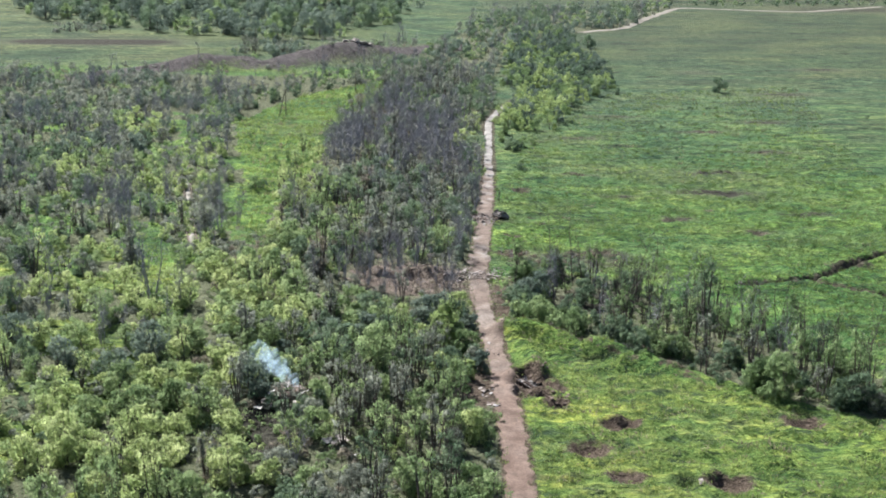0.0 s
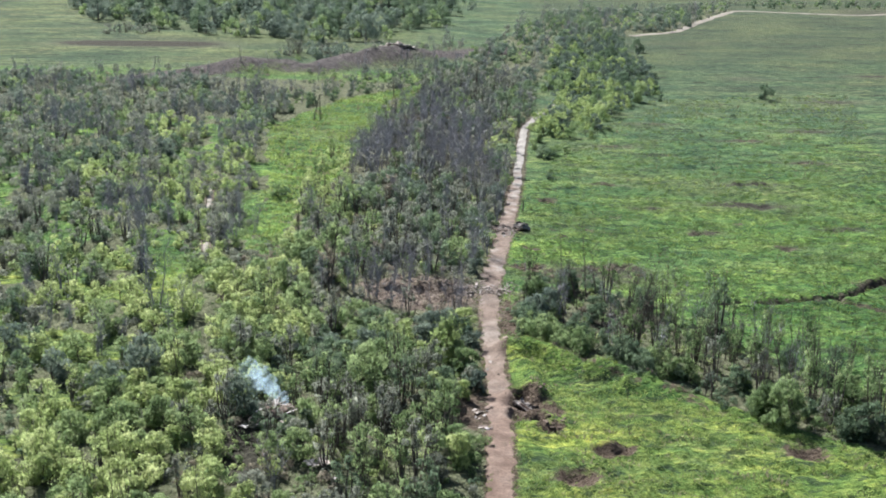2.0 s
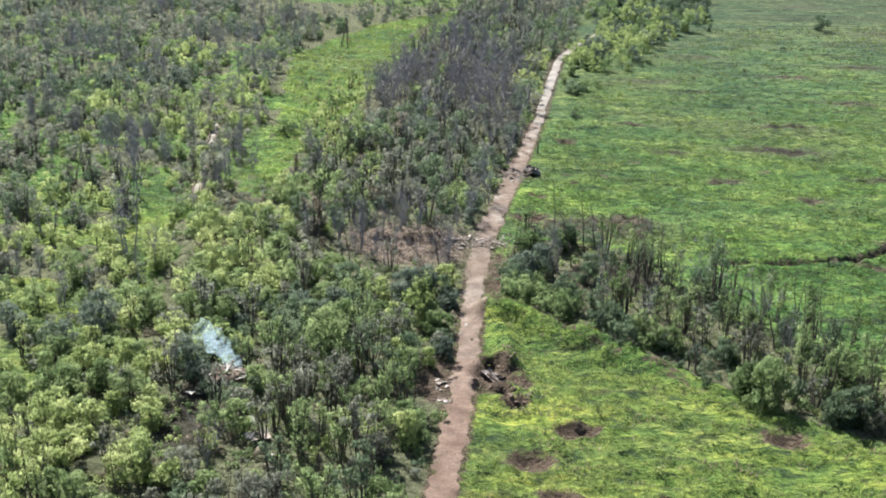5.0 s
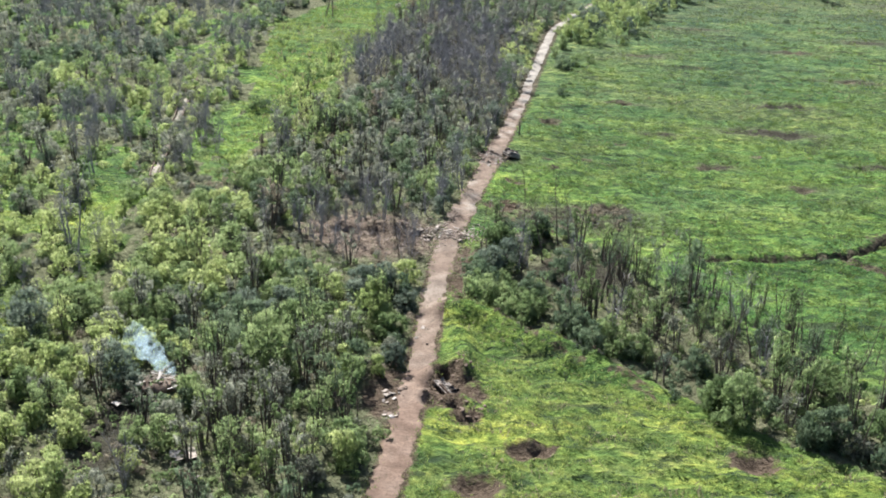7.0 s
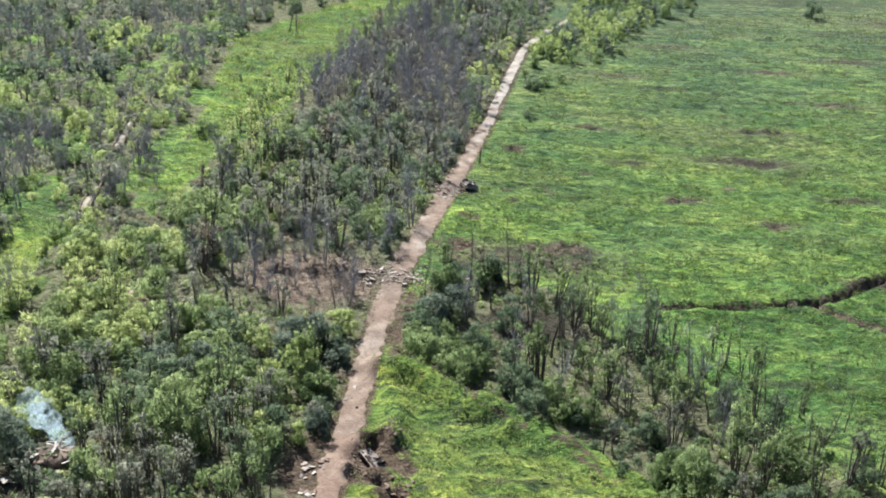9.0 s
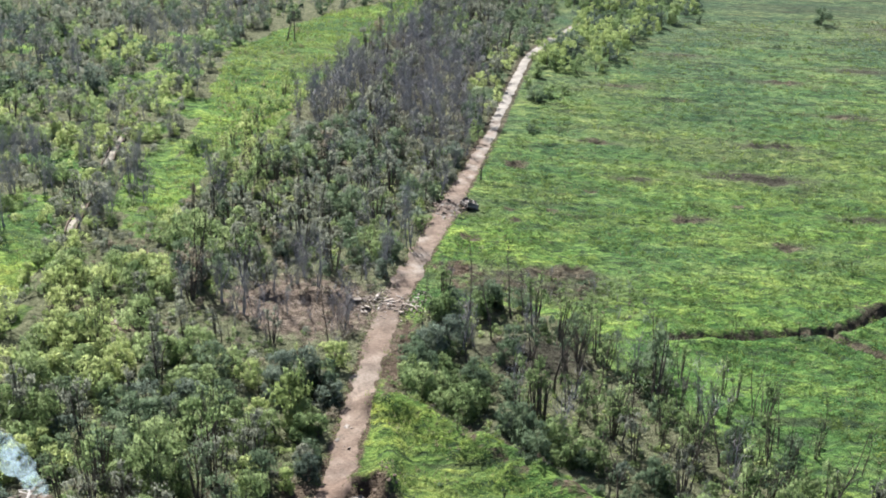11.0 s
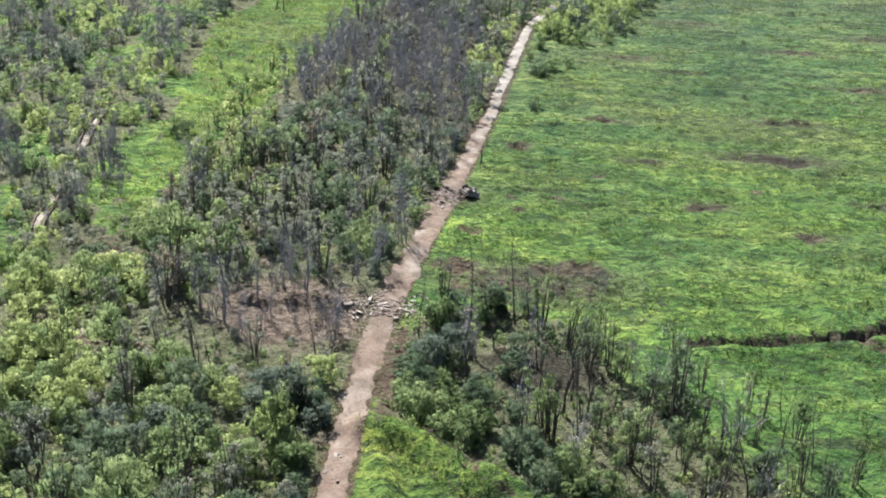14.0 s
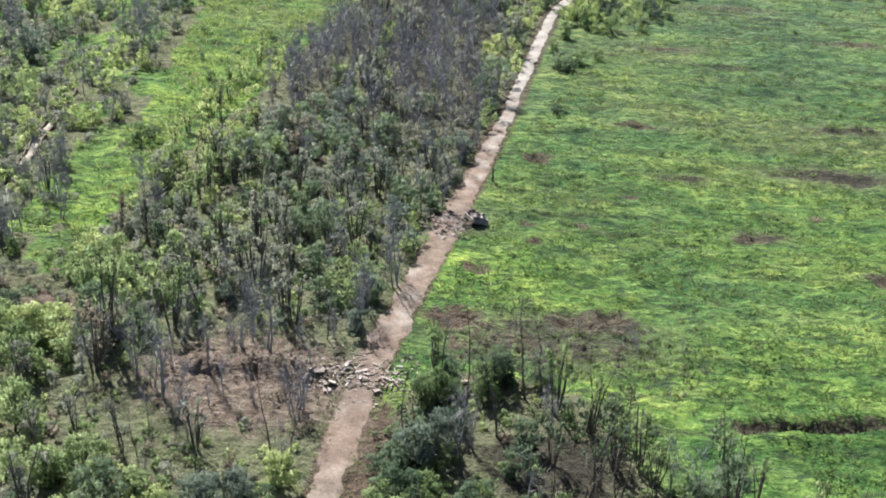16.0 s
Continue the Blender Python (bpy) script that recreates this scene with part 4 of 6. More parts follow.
def belt_pick(x, y):
    if ((x + 48) / 4.0) ** 2 + ((y - 201) / 6) ** 2 < 1:
        return None
    if ((x + 48) / 4.5) ** 2 + ((y - 170) / 5) ** 2 < 1 or ((x + 44.5) / 2.6) ** 2 + ((y - 143.5) / 4) ** 2 < 1:
        return None
    if ((x + 21) / 14) ** 2 + ((y - 159) / 10) ** 2 < 1:
        return BURNT_MIX if vnoise(x * 7, y * 7, 21) > 0.25 else None
    if ((x + 43) / 3.0) ** 2 + ((y - 90) / 15) ** 2 < 1 or ((x + 40.5) / 4.2) ** 2 + ((y - 97) / 5.0) ** 2 < 1:
        return None
    growth = stand_at(x, y)
    if growth:
        return growth
    if ((x + 23) / 17) ** 2 + ((y - 147) / 12) ** 2 < 1:
        return DRY_MIX if vnoise(x * 5, y * 5, 29) > 0.25 else None
    if y > 222 + 40 * vnoise(x / 9, y / 11, 37) and y < 350 and x < 2 and vnoise(x / 9, y / 12, 22) > 0.34:
        return GREY_MIX
    if vnoise(x / 7, y / 9, 27) > 0.84:
        return None
    patch = vnoise(x / 8, y / 8, 24)
    if y < 165:
        if x < -36 - 10 * vnoise(x / 9, y / 9, 26):
            return BRIGHT_MIX if patch > 0.62 else FRESH_MIX if patch > 0.36 else GREEN_MIX
        return FRESH_MIX if patch > 0.70 else GREEN_MIX if patch > 0.30 and y < 132 else BELT_MIX
    if x > -30 + 8 * vnoise(x / 8, y / 8, 26) and y > 168:
        return DARK_BELT
    if x < -34:
        return FRESH_MIX if patch > 0.66 else BELT_MIX
    return BELT_MIX


def scrub_pick(x, y):
    if vnoise(x / 6, y / 8, 28) > (0.72 if y < 260 else 0.84):
        return None
    growth = stand_at(x, y)
    if growth:
        return growth
    p = vnoise(x / 12, y / 12, 25)
    if x > -95 and y > 120 and vnoise(x / 8, y / 13, 35) > 0.74:
        return GREY_MIX
    if y < 150 and x > -85:
        return BRIGHT_MIX if p > 0.5 else FRESH_MIX if p > 0.22 else SHADY_MIX
    if float(line_distance(np.array([x]), np.array([y]), RAIL)[0][0]) < 9 and y < 300:
        return PALE_MIX if p > 0.3 else SCRUB_MIX
    if y > 255:
        return SCRUB_FAR if p > 0.28 else GREY_MIX
    return FRESH_MIX if p > 0.66 else SCRUB_MIX if p > 0.30 else GREY_MIX


belt_points = clear_of(scatter(BELT, 3.2, 0.62, seed=1), (ROAD, 2.2), (RAIL, 1.6))
belt_points = belt_points[(line_distance(belt_points[:, 0], belt_points[:, 1], ROAD)[0] > 3.0) | (belt_points[:, 1] > 165)]
belt_points = belt_points[np.hypot((belt_points[:, 0] + 12.5) / 3.6, (belt_points[:, 1] - 100.5) / 6.5) > 1]
near_road = (line_distance(belt_points[:, 0], belt_points[:, 1], ROAD)[0] < 9) & (belt_points[:, 1] < 150)
road_points, belt_points = belt_points[near_road], belt_points[~near_road]
grove("woodland", stand_list(belt_points, belt_pick, 2), "damaged grey-green woodland with bare tops beside the road", "woodland")
scrub_points = clear_of(scatter(SCRUB, 4.5, 0.6, seed=3), (RAIL, 1.0))
scrub_points = scrub_points[(line_distance(scrub_points[:, 0] - 2.5, scrub_points[:, 1], RAIL)[0] > 3.2) | (np.abs(scrub_points[:, 1] - 219) > 9)]
scrub_points = scrub_points[~inside(scrub_points[:, 0], scrub_points[:, 1], CLEARING)]
grove("scrub_woodland", stand_list(scrub_points, scrub_pick, 4), "mixed scrubby wood of green and grey trees", "woodland")
fill_points = clear_of(scatter([(-58, 60), (-58, 160), (-54, 178), (-57, 205), (-61, 232), (-66, 270), (-69, 318), (-110, 330), (-120, 200), (-90, 60)], 3.8, 0.6, seed=58), (RAIL, 1.5))
fill_points = fill_points[~inside(fill_points[:, 0], fill_points[:, 1], CLEARING)]
grove("scrub_undergrowth", stand_list(fill_points, lambda x, y: [("low", 0, 2, 1.5), ("low", 1, 2, 1.6), ("low", 2, 4, 1.6), ("low", 3, 1, 1.5)], 59), "rounded low bushes filling the scrub", "undergrowth")
far_points = np.concatenate([scatter(FAR_FOREST, 12.0, 0.6, seed=5), [q for q in scatter(FAR_BELT, 7.0, 0.6, seed=6) if vnoise(q[0] / 12, q[1] / 16, 66) > 0.28]])
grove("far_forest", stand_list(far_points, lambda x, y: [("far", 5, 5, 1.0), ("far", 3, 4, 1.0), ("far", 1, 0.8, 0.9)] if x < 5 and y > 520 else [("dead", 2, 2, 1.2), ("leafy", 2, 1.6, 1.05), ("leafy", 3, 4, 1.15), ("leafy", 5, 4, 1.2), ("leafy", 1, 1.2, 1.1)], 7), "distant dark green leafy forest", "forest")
bank_points = np.array([(x, y) for x, y in scatter([(-180, 400), (-100, 380), (-58, 370), (-40, 420), (-10, 470), (20, 560), (0, 560), (-30, 520), (-60, 450), (-110, 440), (-190, 430)], 4.2, 0.7, seed=51) if vnoise(x / 9, y / 9, 52) > (0.80 if line_distance(np.array([x]), np.array([y]), BANK)[0][0] < 11 else 0.40)])
grove("bank_scrub", stand_list(bank_points, lambda x, y: [("leafy", 2, 3, 0.5), ("leafy", 3, 1, 0.5), ("leafy", 1, 1, 0.5), ("dead", 2, 4, 0.7), ("low", 2, 4, 1.3), ("low", 4, 2, 1.2)], 53), "grey scrub on the burnt embankment", "scrub")
foot_points = scatter([(-75, 335), (-58, 350), (-43, 380), (-24, 405), (-8, 440), (2, 480), (-30, 442), (-48, 412), (-66, 377), (-82, 350)], 4.4, 0.7, seed=54)
grove("bank_foot_scrub", stand_list(foot_points, lambda x, y: [("leafy", 2, 3, 0.6), ("leafy", 3, 3, 0.55), ("dead", 2, 2, 0.7), ("leafy", 1, 2, 0.5)], 55), "dark scrub at the foot of the embankment", "scrub")
copse_points = np.concatenate([scatter([(-84, 470), (-56, 462), (-46, 486), (-60, 506), (-80, 500)], 6.0, 0.7, seed=71), scatter([(-176, 560), (-150, 556), (-146, 572), (-172, 580)], 6.5, 0.6, seed=72)])
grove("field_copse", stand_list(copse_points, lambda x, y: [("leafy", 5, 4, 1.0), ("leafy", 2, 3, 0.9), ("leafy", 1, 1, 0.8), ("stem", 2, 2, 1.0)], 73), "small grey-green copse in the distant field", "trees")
line_points = scatter([(200, 796), (235, 785), (420, 815), (430, 850), (190, 830)], 11.0, 0.7, seed=56)
grove("far_tree_line", stand_list(line_points, lambda x, y: [("leafy", 2, 2, 0.8), ("leafy", 3, 2, 0.8), ("leafy", 1, 2, 0.7)], 57), "low distant line of trees behind the field", "trees")
floor_points = clear_of(scatter([(-62, 62), (-10, 62), (-7, 165), (-3, 190), (2, 238), (-40, 238), (-46, 205), (-62, 160)], 2.45, seed=8), (ROAD, 3.2), (RAIL, 1.5))
grove("undergrowth", stand_list(floor_points, lambda x, y: None if ((x + 20) / 14) ** 2 + ((y - 157) / 13) ** 2 < 1 or ((x + 12.5) / 3.6) ** 2 + ((y - 100.5) / 6.5) ** 2 < 1 else [("low", 0, 2.0, 1.1), ("low", 1, 4, 1.3), ("low", 2, 2.6, 1.3), ("low", 3, 1.0, 1.3), ("low", 4, 0.3, 1.2)], 9), "low tangled undergrowth between the trees", "undergrowth")

rim_points = clear_of(scatter([(-16, 150), (-9, 150), (-4, 152), (8, 156), (8, 164), (-3, 168), (-14, 166)], 1.25, 0.9, seed=89), (ROAD, 2.2))
grove("dry_tufts", stand_list(rim_points, lambda x, y: [("low", 4, 5, 0.3), ("snag", 4, 1, 0.13), ("low", 2, 1, 0.35)], 90), "pale dry tufts and sticks round the rubble", "brush")
verge_points = [q for q in clear_of(scatter([(2, 163), (10, 164), (22, 162), (26, 172), (16, 178), (3, 176)], 1.6, 0.9, seed=96), (ROAD, 3.2)) if vnoise(q[0] / 3, q[1] / 2.0, 97) > 0.45]
grove("verge_brush", stand_list(verge_points, lambda x, y: [("low", 4, 4, 0.35), ("dead", 4, 1.5, 0.25), ("low", 2, 1.5, 0.4), ("low", 1, 1.5, 0.4)], 98), "dry broken brush on scorched ground beside the road", "brush")
brush_points = [q for q in clear_of(scatter([(-36, 148), (-10, 147), (-9, 156), (-13, 168), (-30, 170)], 1.5, 0.9, seed=86), (ROAD, 3.2)) if vnoise(q[0] / 3, q[1] / 2.2, 87) > 0.58]
grove("clearing_brush", stand_list(brush_points, lambda x, y: [("low", 4, 3, 0.4), ("dead", 4, 3, 0.2), ("dead", 2, 2, 0.22), ("low", 2, 1.5, 0.45)], 88), "dry broken brush on the burnt clearing", "brush")


edge_points = scatter([(-49, 200), (-42, 206), (-41, 250), (-37, 285), (-43, 292), (-47, 264), (-49, 236)], 2.7, 0.7, seed=91)
grove("glade_shrubs", stand_list(edge_points, lambda x, y: GLADE_EDGE if vnoise(x / 4, y / 5, 92) > 0.3 else None, 93), "yellow-green tall weeds and young shrubs at the glade's edge", "shrubs")


# single trees
def plant(name, kind, index, leaf, label, category):
    (wv, wf), (lv, lf), tw = KINDS[kind][index]
    root = new(name)
    tagged(root, label, category)
    bark = M_DEAD if kind == "dead" else M_BARK
    for pname, v, f, m in (("trunk", wv, wf, bark), ("crown", lv, lf, LEAF[leaf])) + ((("twig_mass", *tw, bark),) if tw else ()):
        me = quad_mesh(pname, v, f, [m])
        me.polygons.foreach_set("use_smooth", np.ones(len(f), bool))
        ob = tagged(new(pname, me), kind="stuff" if pname == "twig_mass" else "")
        ob.parent = root
    return root


LOOKS = {
    ("leafy", 0): "bright yellow-green leafy bush with several limbs", ("leafy", 1): "mid-green leafy tree with an uneven crown",
    ("leafy", 2): "dull grey-green leafy tree", ("leafy", 3): "dark green dense leafy tree", ("stem", 1): "upright many-stemmed tree with patchy green leaves",
    ("stem", 2): "upright many-stemmed tree with sparse grey-green leaves", ("stem", 3): "upright many-stemmed tree with dark leaves",
    ("leafy", 4): "withered brown leafy tree", ("stem", 5): "upright many-stemmed tree with blue-green leaves",
    ("stem", 0): "upright many-stemmed tree with bright leaves", ("dead", 2): "bare grey dead tree with broken branches", ("low", 4): "low dry brown withered bush", ("snag", 4): "tall dark burnt tree with few dry leaves", ("dead", 4): "bare grey dead tree with dry leaves", ("stem", 4): "upright many-stemmed tree with dry brown leaves", ("snag", 2): "tall dark burnt tree with few bare branches",
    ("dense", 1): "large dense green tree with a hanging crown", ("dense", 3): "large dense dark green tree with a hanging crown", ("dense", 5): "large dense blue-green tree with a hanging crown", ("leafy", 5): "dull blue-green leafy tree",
    ("low", 0): "low bright green bush in the grass", ("low", 1): "low green bush in the grass", ("low", 2): "low grey-green bush among dry grass", ("low", 3): "low dark green bush in the grass"}
planted = {}


def single(x, y, kind, leaf, size, group):
    r = np.random.default_rng(int(abs(x * 131 + y * 977)))
    key = (kind, leaf, int(r.integers(len(KINDS[kind]))))
    m = Matrix.LocRotScale((x, y, float(height(x, y))), Euler((0, 0, r.uniform(0, 6.28))), (size, size, size * r.uniform(0.9, 1.1)))
    if key in planted:
        ob = copy_thing(planted[key], m @ Matrix.Diagonal([1 / q for q in planted[key].scale] + [1]))
    else:
        ob = plant("bush" if kind == "low" else "tree", *(kind, key[2], leaf), LOOKS[kind, leaf], "bush" if kind == "low" else "tree")
        planted[key] = ob
        ob.matrix_basis = m
    return tagged(ob, group=group)


def strip_pick(x, y):
    if line_distance(np.array([x]), np.array([y]), FAR_EDGE)[0][0] < 8:
        return [("snag", 2, 3, 1.0), ("stem", 1, 4, 0.85), ("low", 1, 3, 1.0), ("low", 0, 2, 0.9)] if vnoise(x * 3, y * 3, 39) > 0.5 else None
    if ((x - 17) / 14) ** 2 + ((y - 146) / 11) ** 2 < 1:
        return [("snag", 2, 5, 1.15), ("dead", 2, 1.5, 1.0), ("low", 4, 3, 1.0), ("low", 1, 2.5, 1.3), ("stem", 1, 2.4, 1.0), ("stem", 3, 1.6, 1.0), ("leafy", 3, 1.0, 0.6)] if vnoise(x * 3, y * 3, 33) > 0.06 else None
    if x < 9:
        return [("dense", 1, 4.0, 0.80), ("dense", 3, 3.4, 0.88), ("dense", 5, 1, 0.85), ("stem", 1, 1.4, 1.0), ("snag", 2, 1.2, 1.0)]
    if line_distance(np.array([x]), np.array([y]), STRIP[:6])[0][0] < 6:
        return [("leafy", 1, 1.5, 0.75), ("dense", 1, 2.2, 0.8), ("dense", 3, 3.4, 0.8), ("dense", 5, 0.7, 0.8), ("leafy", 2, 1.5, 0.8), ("stem", 2, 1, 1.0), ("snag", 2, 0.6, 1.0)]
    return [("stem", 1, 3.4, 1.05), ("snag", 2, 5, 1.2), ("dead", 2, 1.2, 1.1), ("stem", 2, 1.6, 1.05), ("leafy", 3, 2.2, 0.7), ("stem", 3, 2.4, 1.0), ("leafy", 1, 2, 0.68)]


for s in stand_list(clear_of(scatter(STRIP, 3.2, 0.6, seed=11), (ROAD, 5.6)), strip_pick, 12):
    single(*s, "trees of the strip across the field")
grove("strip_undergrowth", stand_list(clear_of(scatter(STRIP, 2.05, seed=16), (ROAD, 3.4)), lambda x, y: None if ((x - 15) / 9) ** 2 + ((y - 147) / 7) ** 2 < 1 else None if line_distance(np.array([x]), np.array([y]), FAR_EDGE)[0][0] < 8 else [("low", 0, 1.6, 0.9), ("low", 1, 4, 1.0), ("low", 3, 5, 1.1)], 17), "low bushes under the strip of trees", "undergrowth")
for s in stand_list(road_points, belt_pick, 15):
    single(*s, "trees beside the road")
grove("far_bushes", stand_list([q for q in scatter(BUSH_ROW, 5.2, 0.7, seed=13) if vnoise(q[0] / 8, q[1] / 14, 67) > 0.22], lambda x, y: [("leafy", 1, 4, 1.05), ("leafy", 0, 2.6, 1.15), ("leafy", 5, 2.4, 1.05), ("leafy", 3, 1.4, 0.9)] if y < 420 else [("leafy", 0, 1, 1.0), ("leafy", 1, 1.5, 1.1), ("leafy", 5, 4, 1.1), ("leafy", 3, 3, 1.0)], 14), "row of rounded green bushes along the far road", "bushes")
for x, y, kind, leaf, size in ((114, 404, "leafy", 3, 1.15), (92, 367, "low", 3, 1.3), (43, 335, "low", 3, 1.0), (58, 346, "low", 3, 1.0), (72, 330, "low", 3, 1.2), (72, 397, "leafy", 3, 0.5), (64, 279, "low", 3, 1.1), (150, 348, "low", 3, 1.3), (133, 347, "low", 1, 1.3), (54, 335, "low", 3, 0.8), (87, 352, "low", 3, 1.0),
                               (78, 370, "low", 1, 1.3), (98, 365, "low", 3, 1.3), (101, 367, "low", 1, 1.4), (89, 545, "leafy", 3, 1.3), (64, 395, "leafy", 1, 1.3),
                               (15.0, 259, "leafy", 3, 0.40), (15.8, 262, "leafy", 1, 0.5), (20.5, 293, "leafy", 1, 0.75), (16.4, 288, "leafy", 3, 0.75), (18.2, 286, "leafy", 3, 0.6), (23.6, 296, "leafy", 1, 0.6), (14.6, 300, "leafy", 1, 0.6), (17.5, 312, "leafy", 1, 0.7),
                               (-53.5, 226.5, "leafy", 1, 0.75), (-52, 229, "leafy", 3, 0.5), (-68, 309, "leafy", 3, 0.5), (-66, 322, "leafy", 3, 0.4), (-62, 343, "leafy", 3, 0.5), (-57, 354, "leafy", 3, 0.45), (-50, 369, "leafy", 3, 0.5), (-44, 381, "leafy", 3, 0.5), (-38, 389, "leafy", 3, 0.45), (-51, 261, "leafy", 1, 0.4), (-48, 264, "leafy", 1, 0.45), (-49, 249, "stem", 1, 0.4), (-56, 275, "leafy", 3, 0.3), (-60, 292, "leafy", 1, 0.35), (-45, 290, "leafy", 1, 0.4), (-31, 366, "leafy", 1, 0.5)):
    single(x, y, kind, leaf, size, "bushes in the open field")


# ---- grass clumps ----
def clumps(name, poly, step, size, count, leafmix, label, seed, off_road=3.0):
    r = np.random.default_rng(seed)
    p = clear_of(scatter(poly, step, 0.7, seed=seed), (ROAD, off_road))
    keep = vnoise(p[:, 0] / 4, p[:, 1] / 2.5, seed) + 0.5 * vnoise(p[:, 0] / 15, p[:, 1] / 9, seed + 1) > 0.55
    bare, _, burnt, _ = zone(p[:, 0], p[:, 1])
    p = p[keep & ((bare < 0.45) | (off_road < 2)) & (burnt < 0.45)]
    protos = []
    for i in range(6):
        q = np.random.default_rng(seed * 10 + i)
        cen = [(q.normal() * 0.3, q.normal() * 0.3, 0.0) for _ in range(4)]
        protos.append(gather([twigs(q, cen, np.array([0.22, 0.22, 0.02]), count, 0.42, 0.055), sprays(q, cen, [0.3] * 4, count // 2, 0.15, 0.5)]))
    z = height(p[:, 0], p[:, 1])
    vs, fs, ms, n = [], [], [], 0
    for k in range(len(p)):
        v, f = protos[r.integers(6)]
        a, s = r.uniform(0, 6.28), size * r.uniform(0.5, 1.0) * (1 + 1.2 * r.uniform() ** 3)
        rot = np.array([[math.cos(a), math.sin(a), 0], [-math.sin(a), math.cos(a), 0], [0, 0, r.uniform(0.3, 1.2)]]) * s
        vs.append(v @ rot + (p[k, 0], p[k, 1], z[k]))
        fs.append(f + n)
        ms.append(np.full(len(f), r.choice(4, p=leafmix)))
        n += len(v)
    me = quad_mesh(name, np.concatenate(vs), np.concatenate(fs), WEED, np.concatenate(ms))
    return tagged(new(name, me), label, "grass", kind="stuff")


clumps("field_grass", [(-4, 126), (8, 118), (35, 98), (48, 90), (55, 66), (-8, 64)], 0.68, 1.0, 6, (0.62, 0.18, 0.04, 0.16), "tall bright weeds and grass of the near field", 41)
clumps("field_grass", [(-3, 172), (35, 158), (60, 122), (95, 120), (110, 240), (8, 240)], 1.0, 1.25, 5, (0.30, 0.46, 0.20, 0.04), "coarse green weeds of the wide field", 42)
clumps("field_grass", [(8, 240), (110, 240), (150, 420), (70, 400), (24, 300)], 1.8, 1.35, 6, (0.22, 0.40, 0.32, 0.06), "coarse dull weeds of the far field", 45)
clumps("berm_grass", [(-6.5, 130), (0, 127), (9, 121), (16, 115), (13, 112), (6, 116), (-2, 121), (-7, 124)], 0.55, 0.7, 7, (0.50, 0.18, 0.08, 0.24), "bright tufted grass on the earth bank", 46)
crest = scatter([(1, 127), (9, 122), (17, 116), (16, 114), (8, 120), (0, 125)], 0.8, 0.8, seed=81)
grove("crest_brush", stand_list(crest, lambda x, y: [("low", 4, 3, 0.45), ("low", 2, 1, 0.4), ("dead", 4, 2, 0.14)], 82), "pale dry brush along the top of the earth bank", "brush")
clumps("glade_grass", GLADE, 1.35, 1.9, 7, (0.72, 0.10, 0.0, 0.18), "tall bright grass of the glade", 43)
verge = [(x - 2.6, y) for x, y in ROAD[:14]] + [(x + 2.6, y) for x, y in ROAD[13::-1]]
clumps("verge_grass", verge, 0.62, 0.7, 6, (0.25, 0.30, 0.25, 0.20), "ragged weeds along the broken road edge", 47, 1.35)
clumps("clearing_grass", CLEARING, 1.2, 1.1, 7, (0.6, 0.3, 0.05, 0.05), "bright grass in a small clearing", 44)


tall_weed = [sprays(np.random.default_rng(300 + i), [(0, 0, 0.2), (0.25, 0.1, 0.45), (-0.2, 0.15, 0.3)], [0.42, 0.32, 0.34], 20, 0.18, 0.9) for i in range(6)]


def tall_weeds(name, poly, step, size, mixture, label, seed):
    r = np.random.default_rng(seed)
    p = clear_of(scatter(poly, step, 0.9, seed=seed), (ROAD, 3.2))
    p = p[vnoise(p[:, 0] / 7, p[:, 1] / 3.5, seed) > 0.48]
    bare, _, burnt, _ = zone(p[:, 0], p[:, 1])
    p = p[bare < 0.4]
    z = height(p[:, 0], p[:, 1])
    vs, fs, ms, n = [], [], [], 0
    for k in range(len(p)):
        v, f = tall_weed[r.integers(6)]
        a, s = r.uniform(0, 6.28), size * (0.5 + 1.1 * r.uniform() ** 2)
        rot = np.array([[math.cos(a), math.sin(a), 0], [-math.sin(a), math.cos(a), 0], [0, 0, r.uniform(0.7, 1.2)]]) * s
        vs.append(v @ rot * np.array([1.7, 0.9, 0.8]) + (p[k, 0], p[k, 1], z[k]))
        fs.append(f + n)
        ms.append(np.full(len(f), r.choice(3, p=mixture)))
        n += len(v)
    me = quad_mesh(name, np.concatenate(vs), np.concatenate(fs), [WEED[1], LEAF[1], LEAF[3]], np.concatenate(ms))
    return tagged(new(name, me), label, "weeds", kind="stuff")


tall_weeds("tall_weeds", [(-3, 172), (35, 158), (60, 122), (95, 120), (120, 300), (20, 290), (8, 240)], 1.75, 0.95, (0.55, 0.25, 0.20), "scattered tall dark weeds in the wide field", 61)
tall_weeds("tall_weeds", [(-4, 126), (8, 118), (35, 98), (48, 90), (55, 66), (-8, 64)], 1.9, 0.85, (0.85, 0.13, 0.02), "scattered tall weeds in the near field", 62)
dry_points = [q for q in scatter([(-1, 166), (30, 160), (34, 172), (14, 182), (0, 180)], 1.9, 0.9, seed=83) if vnoise(q[0] / 4, q[1] / 3, 84) > 0.35]
grove("dry_scrub", stand_list(dry_points, lambda x, y: [("low", 4, 5, 0.55), ("low", 2, 2, 0.5), ("dead", 4, 3, 0.28), ("low", 1, 1, 0.5)], 85), "dry brown brush on burnt ground behind the strip", "brush")
tall_weeds("tall_weeds", GLADE, 4.0, 1.3, (0.7, 0.3, 0.0), "scattered tall weeds in the glade", 63)

